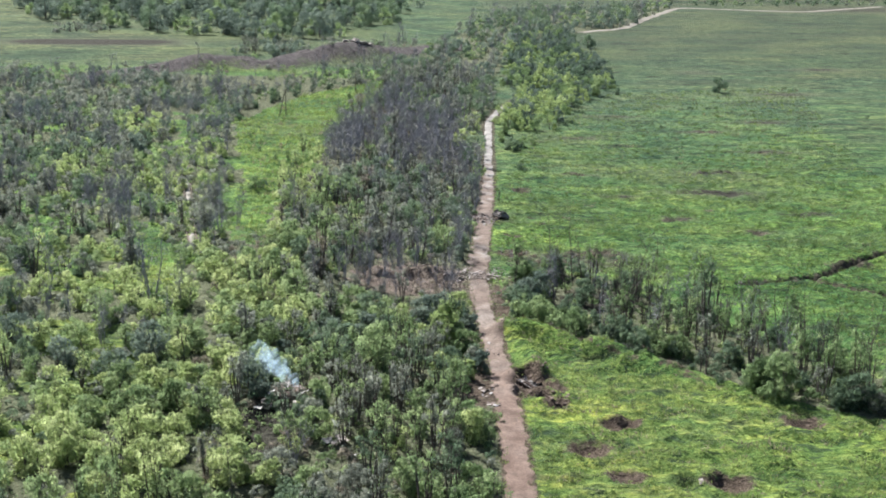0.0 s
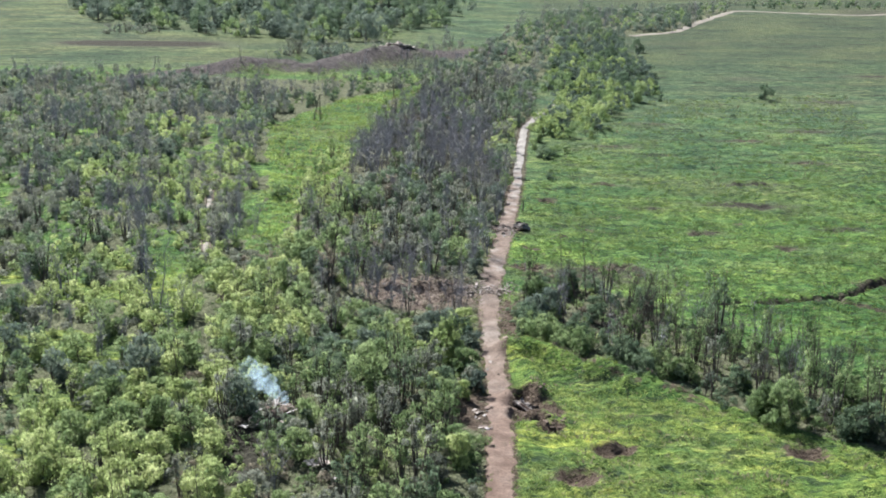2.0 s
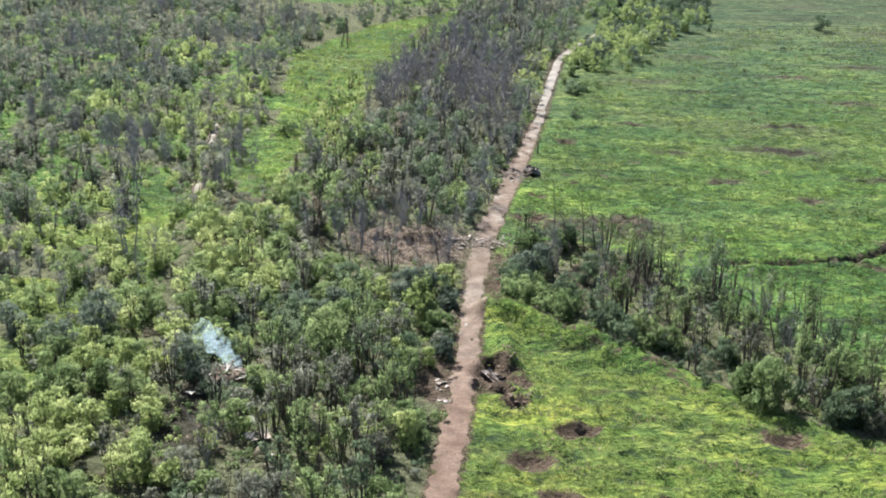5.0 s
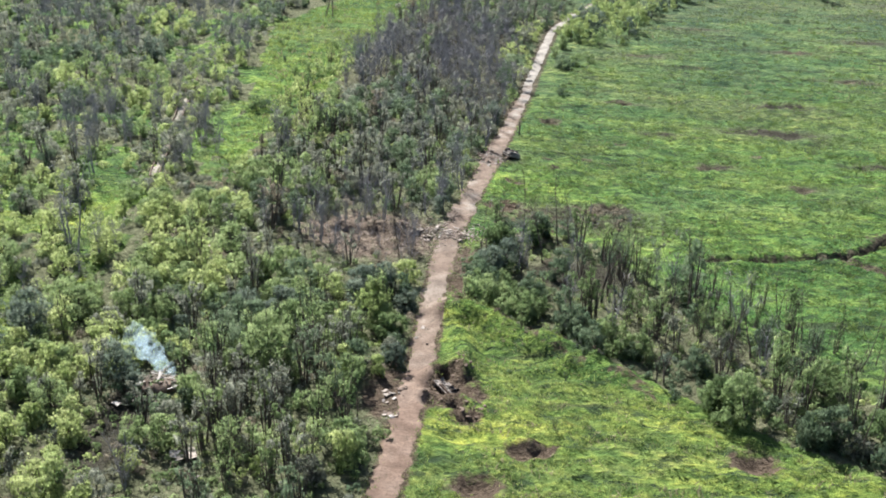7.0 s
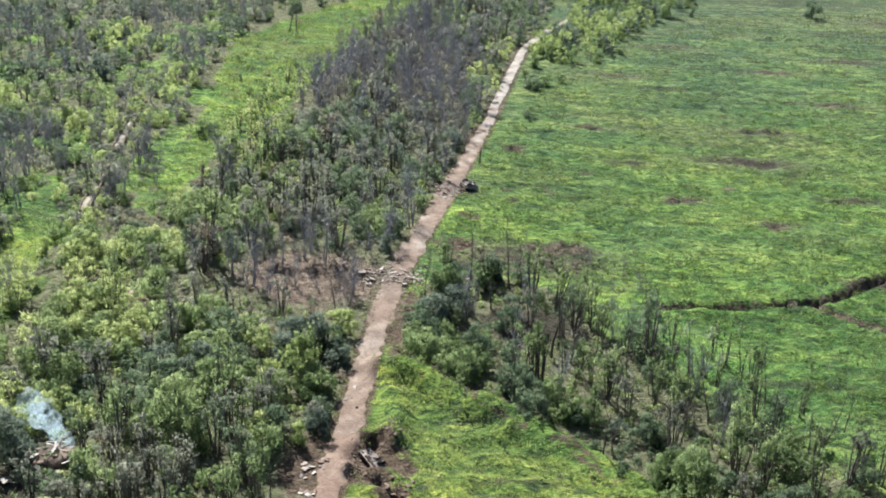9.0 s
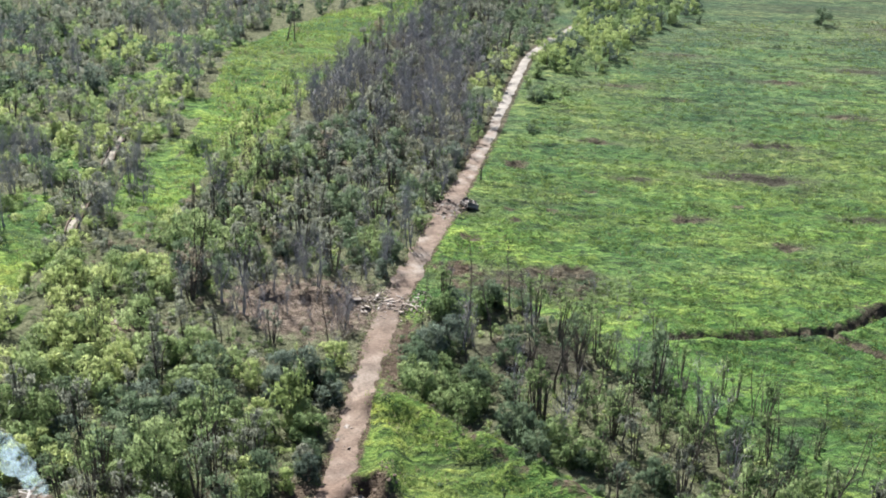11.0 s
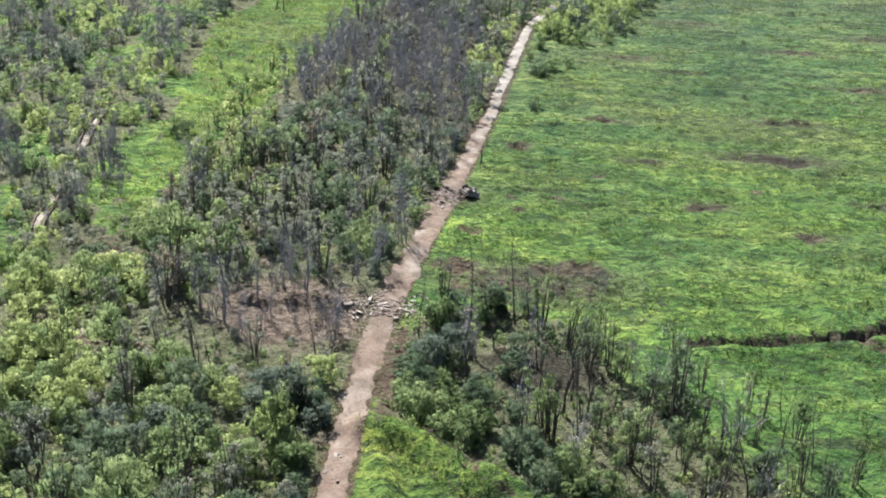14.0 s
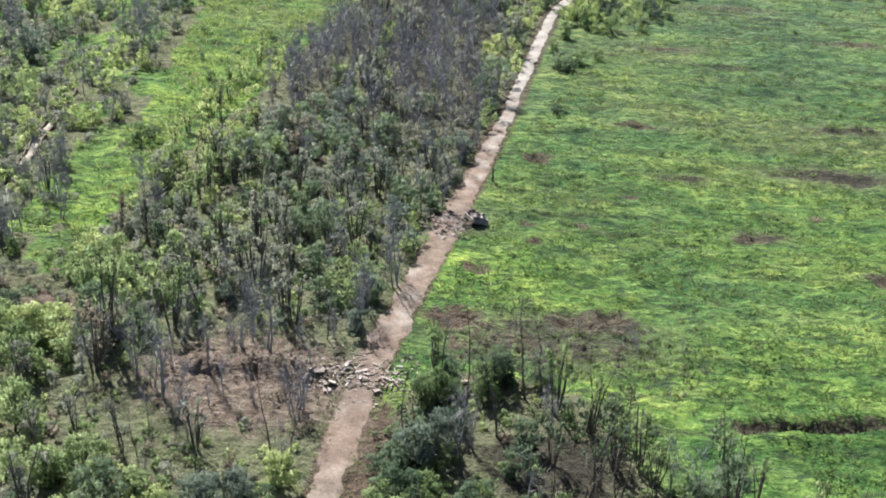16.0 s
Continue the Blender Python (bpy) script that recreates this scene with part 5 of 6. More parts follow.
# ---- small things ----
def part(name, bm, material, parent, label=""):
    me = bpy.data.meshes.new(name)
    bm.to_mesh(me)
    bm.free()
    for m in material if isinstance(material, list) else [material]:
        me.materials.append(m)
    ob = new(name, me)
    ob.parent = parent
    if label:
        ob["label"] = label
    return ob


def box(bm, size, at=(0, 0, 0), turn=(0, 0, 0), bevel=0.0):
    v = bmesh.ops.create_cube(bm, size=1.0)["verts"]
    bmesh.ops.scale(bm, vec=size, verts=v)
    if bevel:
        e = {e for w in v for e in w.link_edges}
        out = bmesh.ops.bevel(bm, geom=list(e), offset=bevel, segments=2, affect="EDGES", profile=0.6)
        v = list({w for f in out["faces"] for w in f.verts} | {w for w in v if w.is_valid})
    bmesh.ops.transform(bm, matrix=pose(*at, *turn), verts=v)
    return v


def crumple(bm, amount, scale, seed):
    for v in bm.verts:
        n = noise.noise_vector(v.co * scale + Vector((seed * 7.1, seed * 3.3, seed)))
        v.co += n * amount


def cyl(bm, r, depth, at, turn=(0, 0, 0), seg=14, r2=None):
    v = bmesh.ops.create_cone(bm, cap_ends=True, segments=seg, radius1=r, radius2=r if r2 is None else r2, depth=depth)["verts"]
    bmesh.ops.transform(bm, matrix=pose(*at, *turn), verts=v)
    return v


def wheel(parent, x, y, r, w, tyre):
    bm = bmesh.new()
    n, prof = 18, [(r * 0.62, -w / 2), (r * 0.93, -w / 2), (r, -w * 0.3), (r, w * 0.3), (r * 0.93, w / 2), (r * 0.62, w / 2)]
    rings = [[bm.verts.new((math.cos(a * 2 * math.pi / n) * q, h, math.sin(a * 2 * math.pi / n) * q)) for q, h in prof] for a in range(n)]
    for a in range(n):
        for k in range(len(prof)):
            bm.faces.new((rings[a][k], rings[(a + 1) % n][k], rings[(a + 1) % n][(k + 1) % len(prof)], rings[a][(k + 1) % len(prof)]))
    ob = part("wheel", bm, tyre, parent)
    ob.location = (x, y, r)
    bm = bmesh.new()
    cyl(bm, r * 0.63, w * 0.5, (0, 0, 0), (90, 0, 0), 16)
    cyl(bm, r * 0.25, w * 0.8, (0, 0, 0), (90, 0, 0), 10)
    part("rim", bm, M_RUST, ob, "rusty bare wheel rim")
    return ob


def burnt_vehicle(name, m, length, width, tall, wheels, label, pale, seed, rusty=True, torn=0):
    """A burnt-out hull: sloped nose and tail, a dark slab as hatch opening, roof plates and wheels."""
    root = tagged(new(name), label, "vehicle wreck")
    r = random.Random(seed)
    hl, hw, belly = length / 2, width / 2, 0.42
    side = [(-hl, belly + 0.25), (-hl * 0.94, tall * 0.62), (-hl * 0.82, tall * 0.92), (hl * 0.30, tall * 0.92), (hl * 0.52, tall * 0.62), (hl * 0.97, tall * 0.52), (hl, belly + 0.2), (hl * 0.85, belly), (-hl * 0.88, belly)]
    bm = bmesh.new()
    rows = []
    for y, k in ((-hw, 0.88), (-hw * 0.97, 0.98), (0, 1.0), (hw * 0.97, 0.98), (hw, 0.88)):
        rows.append([bm.verts.new((x, y, belly + (z - belly) * (k if z > tall * 0.7 else 1.0))) for x, z in side])
    for a, b in zip(rows, rows[1:]):
        for i in range(len(side)):
            j = (i + 1) % len(side)
            bm.faces.new((a[i], a[j], b[j], b[i]))
    bm.faces.new(rows[0][::-1])
    bm.faces.new(rows[-1])
    bmesh.ops.recalc_face_normals(bm, faces=bm.faces)
    bmesh.ops.subdivide_edges(bm, edges=bm.edges, cuts=1, use_grid_fill=True)
    crumple(bm, 0.13, 1.3, seed)
    part("hull", bm, M_RUST if rusty else M_SOOT, root, "burnt sooty steel hull")
    for n, (x0, x1, y0, y1) in enumerate(((-0.80, -0.30, -0.9, 0.9), (-0.30, 0.28, -0.9, -0.25), (-0.30, 0.28, 0.3, 0.9), (0.02, 0.28, -0.25, 0.3), (0.5, 0.9, -0.85, 0.85))):
        bm = bmesh.new()
        box(bm, ((x1 - x0) * hl, (y1 - y0) * hw, 0.06), ((x0 + x1) / 2 * hl, (y0 + y1) / 2 * hw, (tall * 0.92 if n < 4 else tall * 0.57) + 0.06))
        bmesh.ops.subdivide_edges(bm, edges=bm.edges, cuts=2, use_grid_fill=True)
        crumple(bm, 0.20, 1.7, seed + n)
        part("roof_plate", bm, pale if n in (0, 1, 3) else M_SOOT, root, "scorched buckled roof plate")
    # solid dark slab stands in for the shade inside an open hatch
    bm = bmesh.new()
    box(bm, (hl * 0.32, hw * 0.7, 0.09), (-hl * 0.1, 0.02, tall * 0.92 + 0.05), (0, 0, 0))
    part("hatch", bm, M_RUBBER, root, "dark slab for a shaded hatch opening")
    for sx in (0.42, -0.55):
        bm = bmesh.new()
        box(bm, (0.7, 0.55, 0.05), (hl * sx, hw * 0.35, tall * 0.92 + 0.28), (0, -52 if sx > 0 else 48, 8), 0.015)
        part("hatch_lid", bm, pale, root, "pale bent hatch lid")
    for sy in (-1, 1):
        bm = bmesh.new()
        box(bm, (length * 0.8, 0.16, 0.08), (0, sy * (hw + 0.05), tall * 0.6), (0, r.uniform(-3, 3), 0), 0.02)
        crumple(bm, 0.05, 1.1, seed + sy)
        part("fender", bm, pale, root, "buckled side fender")
        bm = bmesh.new()
        cyl(bm, 0.13, 0.14, (hl * 0.93, sy * hw * 0.7, tall * 0.5), (0, 80, 0), 12)
        part("headlight", bm, M_RUBBER, root, "burnt-out headlight")
        for k in range(wheels):
            x = -hl * 0.72 + k * (hl * 1.44) / (wheels - 1)
            if not (sy > 0 and k == 1 and seed % 2):
                wheel(root, x, sy * (hw - 0.12), 0.46, 0.30, M_RUBBER)
    for n in range(torn):
        bm = bmesh.new()
        bmesh.ops.create_grid(bm, x_segments=4, y_segments=4, size=0.5)
        size = r.uniform(0.5, 1.3)
        bmesh.ops.scale(bm, vec=(size, size * r.uniform(0.4, 0.8), 1), verts=bm.verts)
        crumple(bm, 0.22 * size, 1.6 / size, seed + n * 3)
        bmesh.ops.solidify(bm, geom=list(bm.faces), thickness=0.03)
        bmesh.ops.transform(bm, matrix=pose(r.uniform(-0.8, 0.6) * hl, r.uniform(-0.9, 0.9) * hw, tall * r.uniform(0.75, 1.12), r.uniform(-60, 60), r.uniform(-50, 50), r.uniform(0, 360)), verts=bm.verts)
        part("torn_panel", bm, (pale, M_RUBBER, pale, M_RUST)[n % 4], root, "torn bent body panel")
    root.matrix_basis = m
    return root


def ground_pose(x, y, lift=0.0, rx=0, ry=0, rz=0):
    return pose(x, y, float(height(x, y)) + lift, rx, ry, rz)


burnt_vehicle("vehicle_wreck", ground_pose(3.0, 206, -0.3, 20, 6, 112), 4.2, 2.3, 1.5, 3, "burnt-out boxy vehicle with a pale buckled roof on the field edge", M_ASH, 3, False, 18)
burnt_vehicle("vehicle_wreck", ground_pose(-4.7, 105.6, -0.25, 12, -5, 124), 5.2, 1.45, 1.25, 3, "burnt-out rusty vehicle tilted in a crater by the road", M_SOOT, 4, True, 6)


def chunk_mesh(seed, squash):
    bm = bmesh.new()
    r = random.Random(seed)
    for _ in range(13):
        bm.verts.new((r.uniform(-1, 1), r.uniform(-0.75, 0.75), r.uniform(-1, 1) * squash))
    out = bmesh.ops.convex_hull(bm, input=bm.verts)
    bmesh.ops.delete(bm, geom=[g for g in out["geom_interior"] if isinstance(g, bmesh.types.BMVert)], context="VERTS")
    bmesh.ops.bevel(bm, geom=list(bm.edges), offset=0.05, segments=1, affect="EDGES")
    me = bpy.data.meshes.new("concrete_chunk")
    bm.to_mesh(me)
    bm.free()
    me.materials.append(M_CONCRETE)
    return me


CHUNKS = [chunk_mesh(i, q) for i, q in enumerate((0.45, 0.3, 0.5, 0.22, 0.4, 0.55))]
r = random.Random(5)


def rubble(x, y, size, group, label="pale broken concrete chunk lying in rubble"):
    k = r.randrange(len(CHUNKS))
    ob = new("concrete_chunk", CHUNKS[k])
    s = size * r.uniform(0.7, 1.3)
    ob.matrix_basis = Matrix.LocRotScale((x, y, float(height(x, y)) + 0.06 + s * 0.16), Euler((r.uniform(-0.3, 0.4), r.uniform(-0.35, 0.35), r.uniform(0, 6.3))), (s, s * r.uniform(0.6, 1), s))
    return tagged(ob, label, "rubble", group)


for cx, cy, sx, sy, n, big in ((-11.6, 158.5, 1.5, 2.3, 36, 0.55), (-8.8, 160.0, 2.0, 1.6, 40, 0.45), (-6.2, 159.0, 2.4, 1.4, 52, 0.42), (-3.6, 160.5, 1.6, 1.3, 22, 0.42), (1.6, 160.2, 1.8, 0.9, 18, 0.55), (0.5, 154.5, 1.8, 1.6, 14, 0.5), (-8.0, 165.0, 2.2, 1.5, 16, 0.3)):
    for _ in range(n):
        rubble(cx + r.gauss(0, sx * 0.75), cy + r.gauss(0, sy * 0.75), big * r.choice((0.22, 0.3, 0.4, 0.5, 0.75)), "rubble across the road")


def plank(x, y, length, material, label, group, lift):
    bm = bmesh.new()
    box(bm, (length, r.uniform(0.08, 0.22), r.uniform(0.05, 0.12)), bevel=0.012)
    crumple(bm, 0.05, 1.0, x + y)
    me = bpy.data.meshes.new("plank")
    bm.to_mesh(me)
    bm.free()
    me.materials.append(material)
    ob = new("plank", me)
    ob.matrix_basis = ground_pose(x, y, lift, r.uniform(-12, 12), r.uniform(-14, 14), r.uniform(0, 180))
    return tagged(ob, label, "plank", group)


for _ in range(64):
    plank(r.gauss(-8.0, 3.4), r.gauss(159.4, 1.7), r.uniform(0.5, 1.9), r.choice((M_WOOD, M_WOOD, M_ASH, M_CONCRETE, M_RUST)), "splintered weathered plank lying in the rubble", "planks in the rubble", 0.16)


def slab(x, y, w, d, rx, ry, rz, label, material=None, thick=0.16, lift=0.3):
    bm = bmesh.new()
    box(bm, (w, d, thick), (0, 0, 0), (0, 0, 0), 0.03)
    crumple(bm, 0.06, 1.5, x)
    me = bpy.data.meshes.new("concrete_slab")
    bm.to_mesh(me)
    bm.free()
    me.materials.append(material or M_CONCRETE)
    ob = new("concrete_slab" if material is None else "metal_sheet", me)
    ob.matrix_basis = ground_pose(x, y, lift, rx, ry, rz)
    return tagged(ob, label, "slab" if material is None else "sheet", "broken slabs")


def rubble_bits():
    """Small broken bits, too many to count, in one mesh."""
    vs, fs, n = [], [], 0
    for _ in range(260):
        me = CHUNKS[r.randrange(len(CHUNKS))]
        x, y, s = r.gauss(-7, 5.0), r.gauss(159.8, 2.8), r.uniform(0.12, 0.28)
        m = Matrix.LocRotScale((x, y, float(height(x, y)) + 0.05 + s * 0.1), Euler((0.2, r.uniform(-0.3, 0.3), r.uniform(0, 6.3))), (s, s * r.uniform(0.6, 1), s))
        vs += [m @ v.co for v in me.vertices]
        fs += [[k + n for k in p.vertices] for p in me.polygons]
        n += len(me.vertices)
    me = bpy.data.meshes.new("rubble_bits")
    me.from_pydata(vs, [], fs)
    me.materials.append(M_CONCRETE)
    tagged(new("rubble_bits", me), "small pale bits of broken concrete over the road", "rubble", kind="stuff")


rubble_bits()
for q in ((-12.2, 159.2, 1.3, 0.6, 18, 9, 30), (-10.4, 157.6, 1.0, 0.5, -14, 6, -20), (-7.4, 160.4, 1.5, 0.4, 8, -12, 12), (2.6, 160.8, 1.4, 0.6, 6, 8, -8), (4.6, 160.2, 1.0, 0.5, -8, 4, 14), (-5.2, 156.8, 1.0, 0.5, 10, 14, 50), (-9.2, 161.4, 1.2, 0.5, -12, -9, 70), (-44.6, 146.2, 1.9, 1.2, 16, -10, 24)):
    slab(*q, "tilted pale broken concrete slab in rubble")


for _ in range(26):
    rubble(r.gauss(-31, 6.0), r.gauss(482, 1.6), r.uniform(0.8, 2.2), "rubble on the distant bank", "pale broken concrete block on the distant bank")


def bent_sheet(x, y, size, material, label, seed, group, lift=0.12, tilt=25):
    bm = bmesh.new()
    bmesh.ops.create_grid(bm, x_segments=5, y_segments=4, size=0.5)
    bmesh.ops.scale(bm, vec=(size, size * 0.6, 1), verts=bm.verts)
    crumple(bm, 0.16 * size, 1.4 / size, seed)
    out = bmesh.ops.solidify(bm, geom=list(bm.faces), thickness=0.03)
    me = bpy.data.meshes.new("scrap_sheet")
    bm.to_mesh(me)
    bm.free()
    me.materials.append(material)
    ob = new("scrap_sheet", me)
    q = random.Random(seed)
    ob.matrix_basis = ground_pose(x, y, lift + size * 0.06, q.uniform(-tilt, tilt), q.uniform(-tilt, tilt), q.uniform(0, 360))
    return tagged(ob, label, "scrap", group)


DARK, PALE = "charred bent scrap metal lying on the road", "pale crumpled scrap sheet lying on the road"
for i, (x, y, s, m) in enumerate(((-11.2, 97.2, 1.1, M_RUST), (-10.9, 96.6, 0.8, M_ASH), (-11.7, 97.4, 0.7, M_RUST), (-10.5, 97.0, 0.7, M_CONCRETE), (-12.0, 102.0, 1.1, M_CONCRETE), (-11.4, 102.6, 0.9, M_ASH), (-12.4, 103.0, 0.8, M_CONCRETE),
                                  (-10.4, 103.9, 1.0, M_RUST), (-9.9, 104.2, 0.7, M_RUST), (-11.0, 101.4, 0.6, M_ASH), (-8.9, 122.5, 0.8, M_CONCRETE), (-9.6, 119.0, 0.6, M_CONCRETE), (-8.0, 117.5, 0.6, M_ASH),
                                  (-2.0, 205.0, 1.2, M_RUST), (-1.0, 202.2, 0.9, M_RUST), (0.0, 201.0, 0.9, M_SOOT), (-3.0, 208.2, 1.3, M_RUST), (-0.4, 205.4, 1.1, M_RUST), (-1.6, 207.6, 1.0, M_RUST), (-3.6, 206.2, 0.8, M_RUST), (0.6, 206.6, 0.9, M_RUST), (-2.6, 203.4, 0.7, M_RUST), (0.9, 203.6, 0.6, M_SOOT))):
    bent_sheet(x, y, s * 0.95, m, DARK if m is M_RUST else PALE, i + 3, "scrap on the road")
    for k in range(2):
        m2 = (M_RUST, M_CONCRETE if y < 150 else M_SOOT, M_SOOT)[(i + k) % 3]
        bent_sheet(x + r.gauss(0, 0.7), y + r.gauss(0, 0.7), s * r.uniform(0.3, 0.55), m2, DARK if m2 is not M_CONCRETE else PALE, 100 + i * 3 + k, "scrap on the road", 0.1)

for _ in range(26):
    rubble(-41.5 + r.gauss(0, 1.8), 96.6 + r.gauss(0, 1.2), r.uniform(0.25, 0.6), "rubble by the burning heap", "grey-brown broken block beside the burning heap")
for _ in range(30):
    x, y = r.gauss(-1.2, 1.5), r.gauss(203.5, 4.0)
    bent_sheet(x, y, r.uniform(0.5, 1.3), r.choice((M_RUST, M_SOOT, M_RUBBER)), DARK, r.randrange(900), "scrap on the road", 0.1)

# clods thrown out of the crater beside the road
clod = bpy.data.meshes.new("soil_clod")
bm = bmesh.new()
bmesh.ops.create_icosphere(bm, subdivisions=2, radius=0.5)
crumple(bm, 0.22, 1.7, 3)
bm.to_mesh(clod)
bm.free()
clod.materials.append(M_SOIL)
for cx, cy, n, spread, big in ((-5.8, 102.6, 22, 2.2, 0.7), (-1.4, 101.0, 18, 2.0, 0.8), (-2.6, 109.6, 12, 1.6, 0.7), (-6.6, 106.0, 14, 1.4, 0.5), (7, 90.5, 10, 2.2, 0.4), (-20, 160, 40, 6.0, 0.6), (-1.2, 205.4, 26, 2.2, 1.1)):
    for _ in range(n):
        x, y = cx + r.gauss(0, spread * 0.6), cy + r.gauss(0, spread * 0.5)
        s = big * r.uniform(0.3, 0.9)
        ob = new("soil_clod", clod)
        ob.matrix_basis = Matrix.LocRotScale((x, y, float(height(x, y)) + s * 0.02), Euler((r.uniform(-0.3, 0.3), r.uniform(-0.3, 0.3), r.uniform(0, 6))), (s * 1.3, s * r.uniform(0.6, 1.2), s * 0.5))
        tagged(ob, "dark clod of soil thrown from a crater", "soil", "clods round the craters")


def utility_pole(x, y, tall, braced, turn):
    root = tagged(new("utility_pole"), "weathered wooden utility pole with a leaning brace in the glade" if braced else "single weathered wooden utility pole without wires", "pole")
    bm = bmesh.new()
    cyl(bm, 0.19, tall + 0.6, (0, 0, tall / 2 - 0.3), (0, 0, 0), 10, 0.13)
    part("post", bm, M_WOOD, root)
    if braced:
        bm = bmesh.new()
        cyl(bm, 0.18, tall * 1.02, (-1.15, 0, tall * 0.46), (0, 13.5, 0), 10, 0.13)
        part("brace", bm, M_WOOD, root, "leaning wooden brace")
    bm = bmesh.new()
    box(bm, (1.9, 0.12, 0.14), (0, 0.16, tall - 0.45), (0, 0, 0), 0.02)
    part("crossarm", bm, M_WOOD, root)
    for q in (-0.8, 0.8):
        bm = bmesh.new()
        cyl(bm, 0.05, 0.24, (q, 0.16, tall - 0.26), (0, 0, 0), 8, 0.03)
        part("insulator", bm, M_ASH, root, "small pale insulator")
    root.matrix_basis = ground_pose(x, y, 0, 0, 0, turn)


utility_pole(-51.3, 330, 8.5, True, 0)
utility_pole(-28.5, 380, 7.5, False, 20)


def stump(x, y, tall, label):
    (wv, wf) = gather([tube((0, 0, -0.2), (0.05, 0, tall * 0.6), 0.16, 0.13, 7), tube((0.05, 0, tall * 0.6), (0.0, 0.06, tall), 0.13, 0.07, 7), tube((0.03, 0, tall * 0.5), (0.4, 0.1, tall * 0.8), 0.06, 0.02, 5)])
    ob = new("tree_stump", quad_mesh("tree_stump", wv, wf, [M_BARK]))
    ob.matrix_basis = ground_pose(x, y)
    tagged(ob, label, "stump")


stump(4.9, 222.6, 2.6, "dark broken tree stump beside the road")
for x, y, kind, leaf, size in ((4.7, 223.2, "low", 3, 0.7), (9.2, 97.5, "stem", 1, 0.28), (1.9, 90, "stem", 3, 0.2), (-0.5, 112, "low", 1, 0.7), (3.5, 111.5, "low", 3, 0.6), (11, 110, "stem", 3, 0.22), (26, 95, "low", 1, 0.7), (20, 100, "low", 0, 0.8), (40, 88, "low", 1, 0.8), (5, 121, "stem", 1, 0.3)):
    single(x, y, kind, leaf, size, "small bushes in the field")

# ---- burning heap in the wood ----
heap = tagged(new("burnt_heap"), "smouldering heap of charred boards and ash in the wood", "heap")
bm = bmesh.new()
bmesh.ops.create_icosphere(bm, subdivisions=4, radius=1.0)
bmesh.ops.scale(bm, vec=(2.6, 2.0, 0.7), verts=bm.verts)
crumple(bm, 0.45, 0.9, 8)
part("ash_mound", bm, M_SOIL, heap)
for i in range(26):
    bm = bmesh.new()
    box(bm, (r.uniform(1.0, 2.6), r.uniform(0.14, 0.34), 0.05), (r.gauss(0, 1.1), r.gauss(0, 0.9), 0.65 + r.uniform(-0.1, 0.35)), (r.uniform(-25, 25), r.uniform(-25, 25), r.uniform(0, 180)), 0.01)
    part("board", bm, (M_WOOD, M_ASH, M_RUST)[i % 3], heap)
heap.matrix_basis = ground_pose(-40.2, 99.2, 0.1, 0, 0, 20)
for i, (x, y, s, m) in enumerate(((-33.6, 83.2, 1.5, M_CONCRETE), (-32.6, 83.9, 1.9, M_CONCRETE), (-34.6, 84.2, 1.4, M_ASH), (-31.4, 80.0, 1.6, M_ASH), (-44.0, 93.5, 1.2, M_ASH), (-45.0, 88.0, 1.4, M_RUST), (-43.4, 96.6, 1.6, M_CONCRETE), (-46.0, 79.0, 1.2, M_ASH), (12.2, 73.2, 0.9, M_CONCRETE))):
    bent_sheet(x, y, s, m, "pale crumpled sheet lying among the trees" if x < 0 else "small white scrap sheet lying beside a crater", 60 + i, "scrap in the wood", 0.35, 30)


# ---- overgrown concrete channel ----
channel = tagged(new("concrete_channel"), "narrow pale concrete channel half hidden by bushes", "channel", kind="structure")
bed = ribbon("channel_bed", [(-63, 176), (-64, 184), (-71, 234), (-73, 248)], 1.3, M_GRAVEL, 0.14, 0.3)
bed.parent = channel
p = np.array(RAIL, float)
seg = np.concatenate([[0], np.cumsum(np.hypot(*np.diff(p, axis=0).T))])


def rail_at(u):
    x, y = np.interp(u, seg, p[:, 0]), np.interp(u, seg, p[:, 1])
    x2, y2 = np.interp(u + 1, seg, p[:, 0]), np.interp(u + 1, seg, p[:, 1])
    return x, y, math.atan2(y2 - y, x2 - x)


for sgn in (-1, 1):
    vs, fs, k = [], [], 0
    for i, u in enumerate(np.arange(seg[1] + 27, seg[3] + 14, 2.0)):
        x, y, a = rail_at(u)
        nx, ny = -math.sin(a) * sgn * 0.85, math.cos(a) * sgn * 0.85
        z = float(height(x, y)) - 0.1
        for dx, dz in ((-0.09, 0), (0.09, 0), (0.09, 0.5), (-0.09, 0.5)):
            vs.append((x + nx - math.sin(a) * dx, y + ny + math.cos(a) * dx, z + dz))
        if i:
            b = (i - 1) * 4
            fs += [(b + q, b + (q + 1) % 4, b + 4 + (q + 1) % 4, b + 4 + q) for q in range(4)]
    ob = new("channel_wall", quad_mesh("channel_wall", np.array(vs), np.array(fs), [M_SOIL]))
    ob.parent = channel

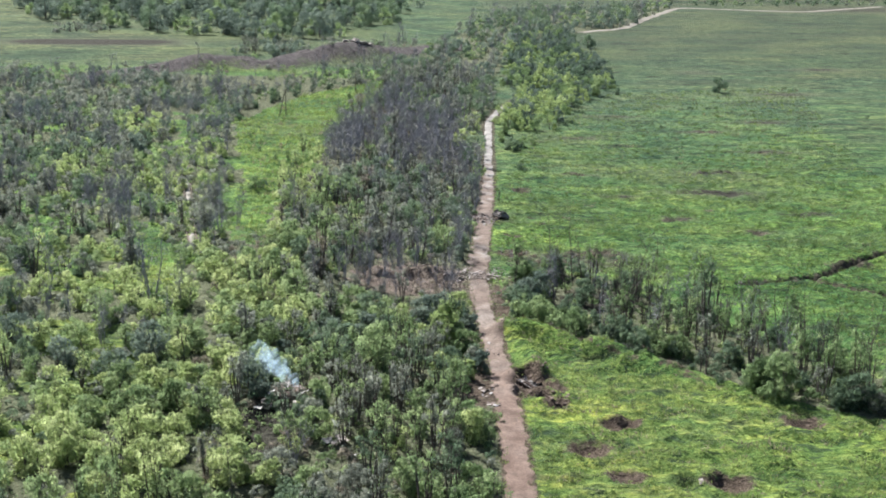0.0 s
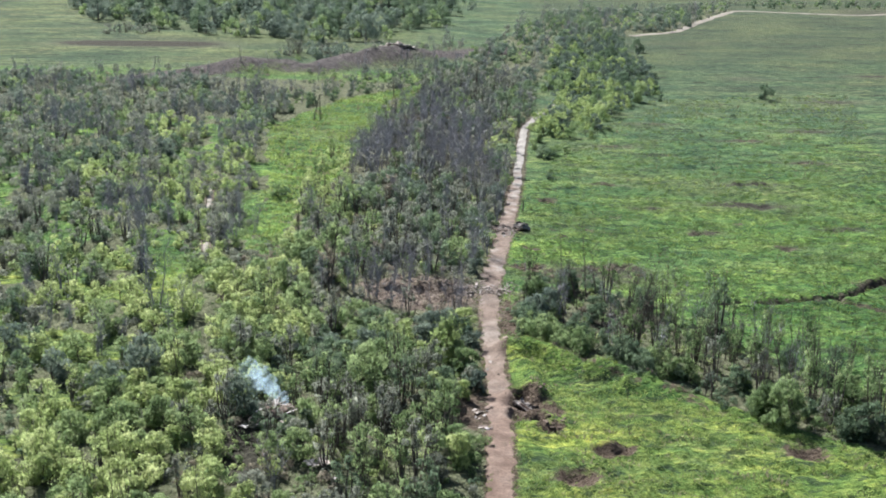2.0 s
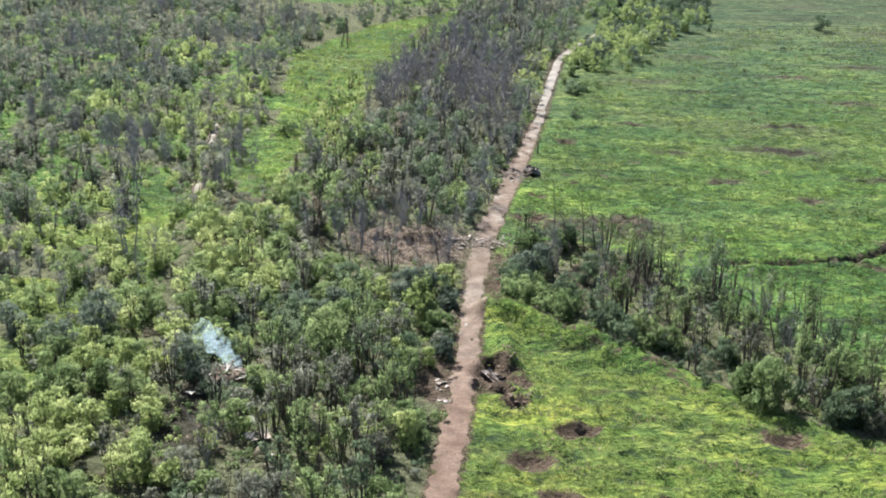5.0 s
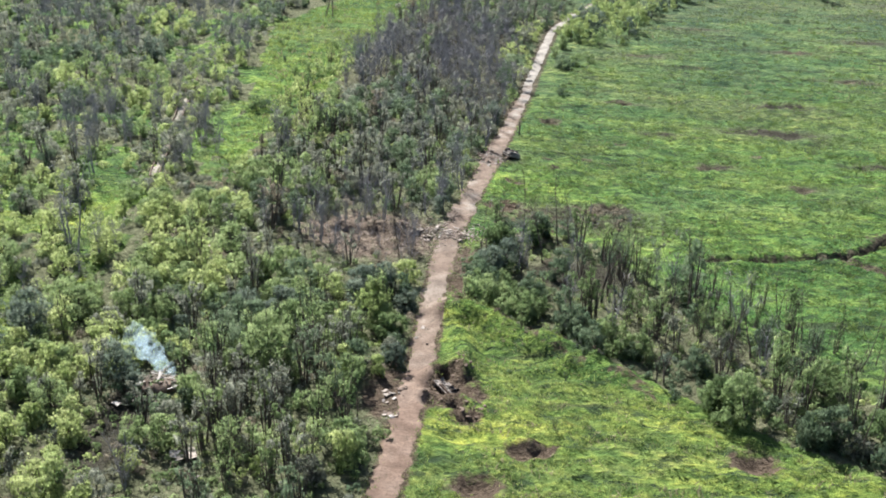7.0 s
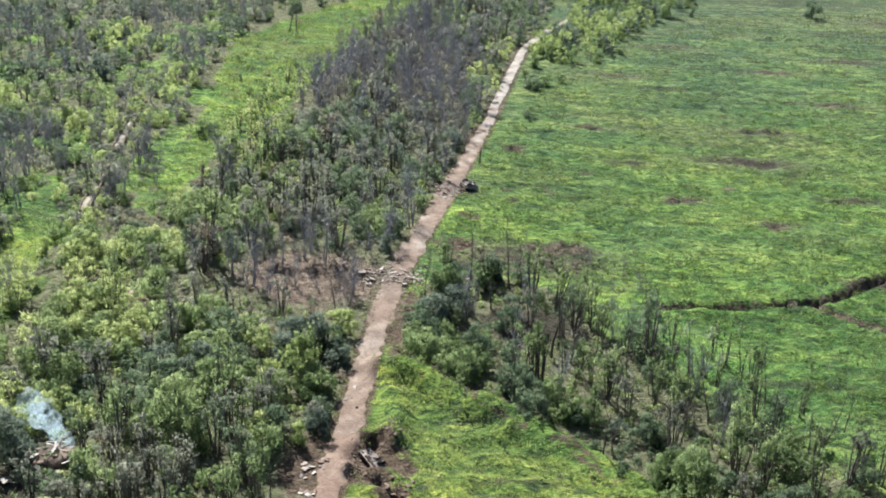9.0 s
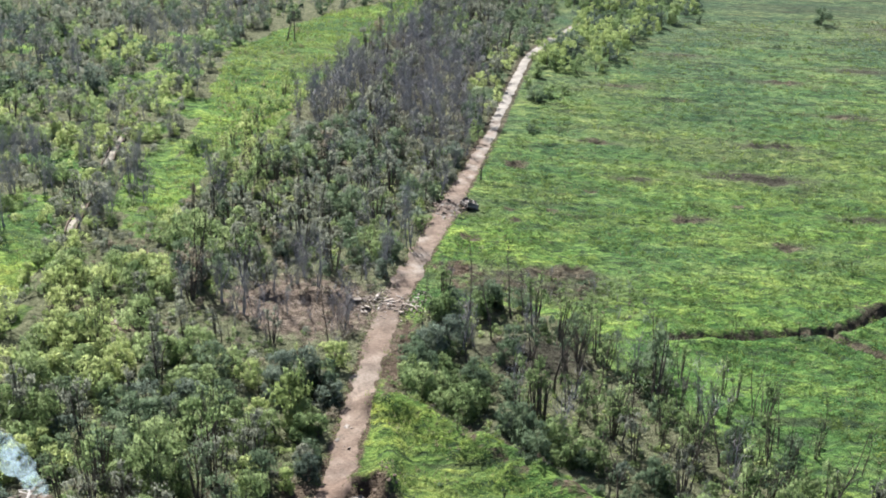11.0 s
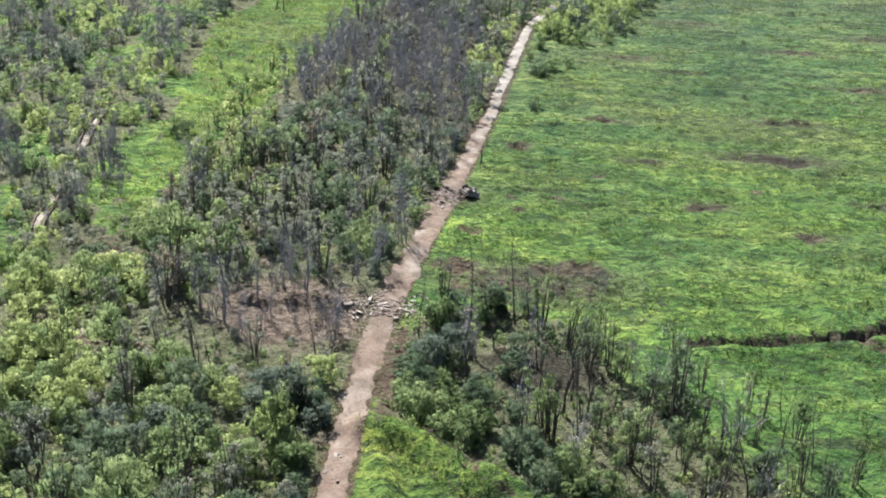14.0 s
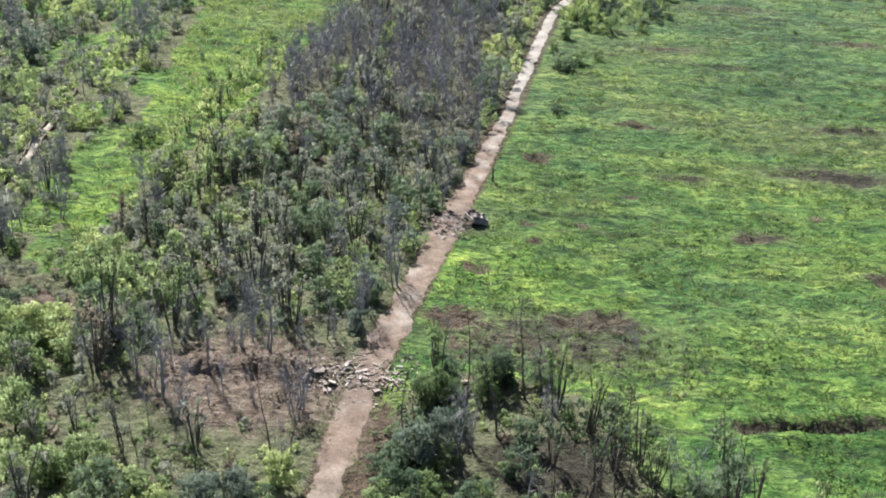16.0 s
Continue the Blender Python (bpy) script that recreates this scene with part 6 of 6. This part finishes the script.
for i in range(130):
    u = r.uniform(seg[1], seg[4])
    x, y, a = rail_at(u)
    d = r.uniform(-1.8, 1.8)
    if abs(y - 221) < 8 or abs(y - 180) < 3:
        d = math.copysign(r.uniform(1.9, 3.2), d)
    single(x - math.sin(a) * d, y + math.cos(a) * d, "low", r.choice((0, 0, 1, 2)), r.uniform(1.0, 2.0), "bushes along the channel")

# ---- smoke ----
m, nt, b = mat("smoke", 1.0)
a = calc(nt, "MULTIPLY", calc(nt, "SUBTRACT", tex_noise(nt, 0.7, 4, 0.6), 0.36), 0.8, True)
d, t, o = nt.nodes.new("ShaderNodeBsdfDiffuse"), nt.nodes.new("ShaderNodeBsdfTranslucent"), nt.nodes.new("ShaderNodeBsdfTransparent")
for q in (d, t):
    q.inputs[0].default_value = (0.64, 0.86, 1.0, 1)
m1, m2 = nt.nodes.new("ShaderNodeMixShader"), nt.nodes.new("ShaderNodeMixShader")
m1.inputs[0].default_value = 0.8
nt.links.new(d.outputs[0], m1.inputs[1])
nt.links.new(t.outputs[0], m1.inputs[2])
nt.links.new(calc(nt, "MINIMUM", a, 0.085), m2.inputs[0])
nt.links.new(o.outputs[0], m2.inputs[1])
nt.links.new(m1.outputs[0], m2.inputs[2])
nt.links.new(m2.outputs[0], nt.nodes["Material Output"].inputs[0])
smoke = tagged(new("smoke"), "thin pale blue smoke rising from the burning heap", "smoke")
puffs = [(-0.58 * i + 0.3 * math.sin(i * 2.1), 0.30 * i + 0.3 * math.cos(i * 1.7), 0.8 + 0.50 * i, 0.75 + 0.10 * i) for i in range(9)]
for i, (x, y, z, size) in enumerate(puffs):
    bm = bmesh.new()
    bmesh.ops.create_icosphere(bm, subdivisions=3, radius=size)
    bmesh.ops.scale(bm, vec=(1.0, 0.8, 1.1), verts=bm.verts)
    crumple(bm, 0.25 + 0.5 * size, 0.8, i + 2)
    for f in bm.faces:
        f.smooth = True
    ob = part("puff", bm, m, smoke)
    ob.location = (x, y, z)
    ob.visible_shadow = False
smoke.matrix_basis = ground_pose(-39.4, 100.8, 0.2)
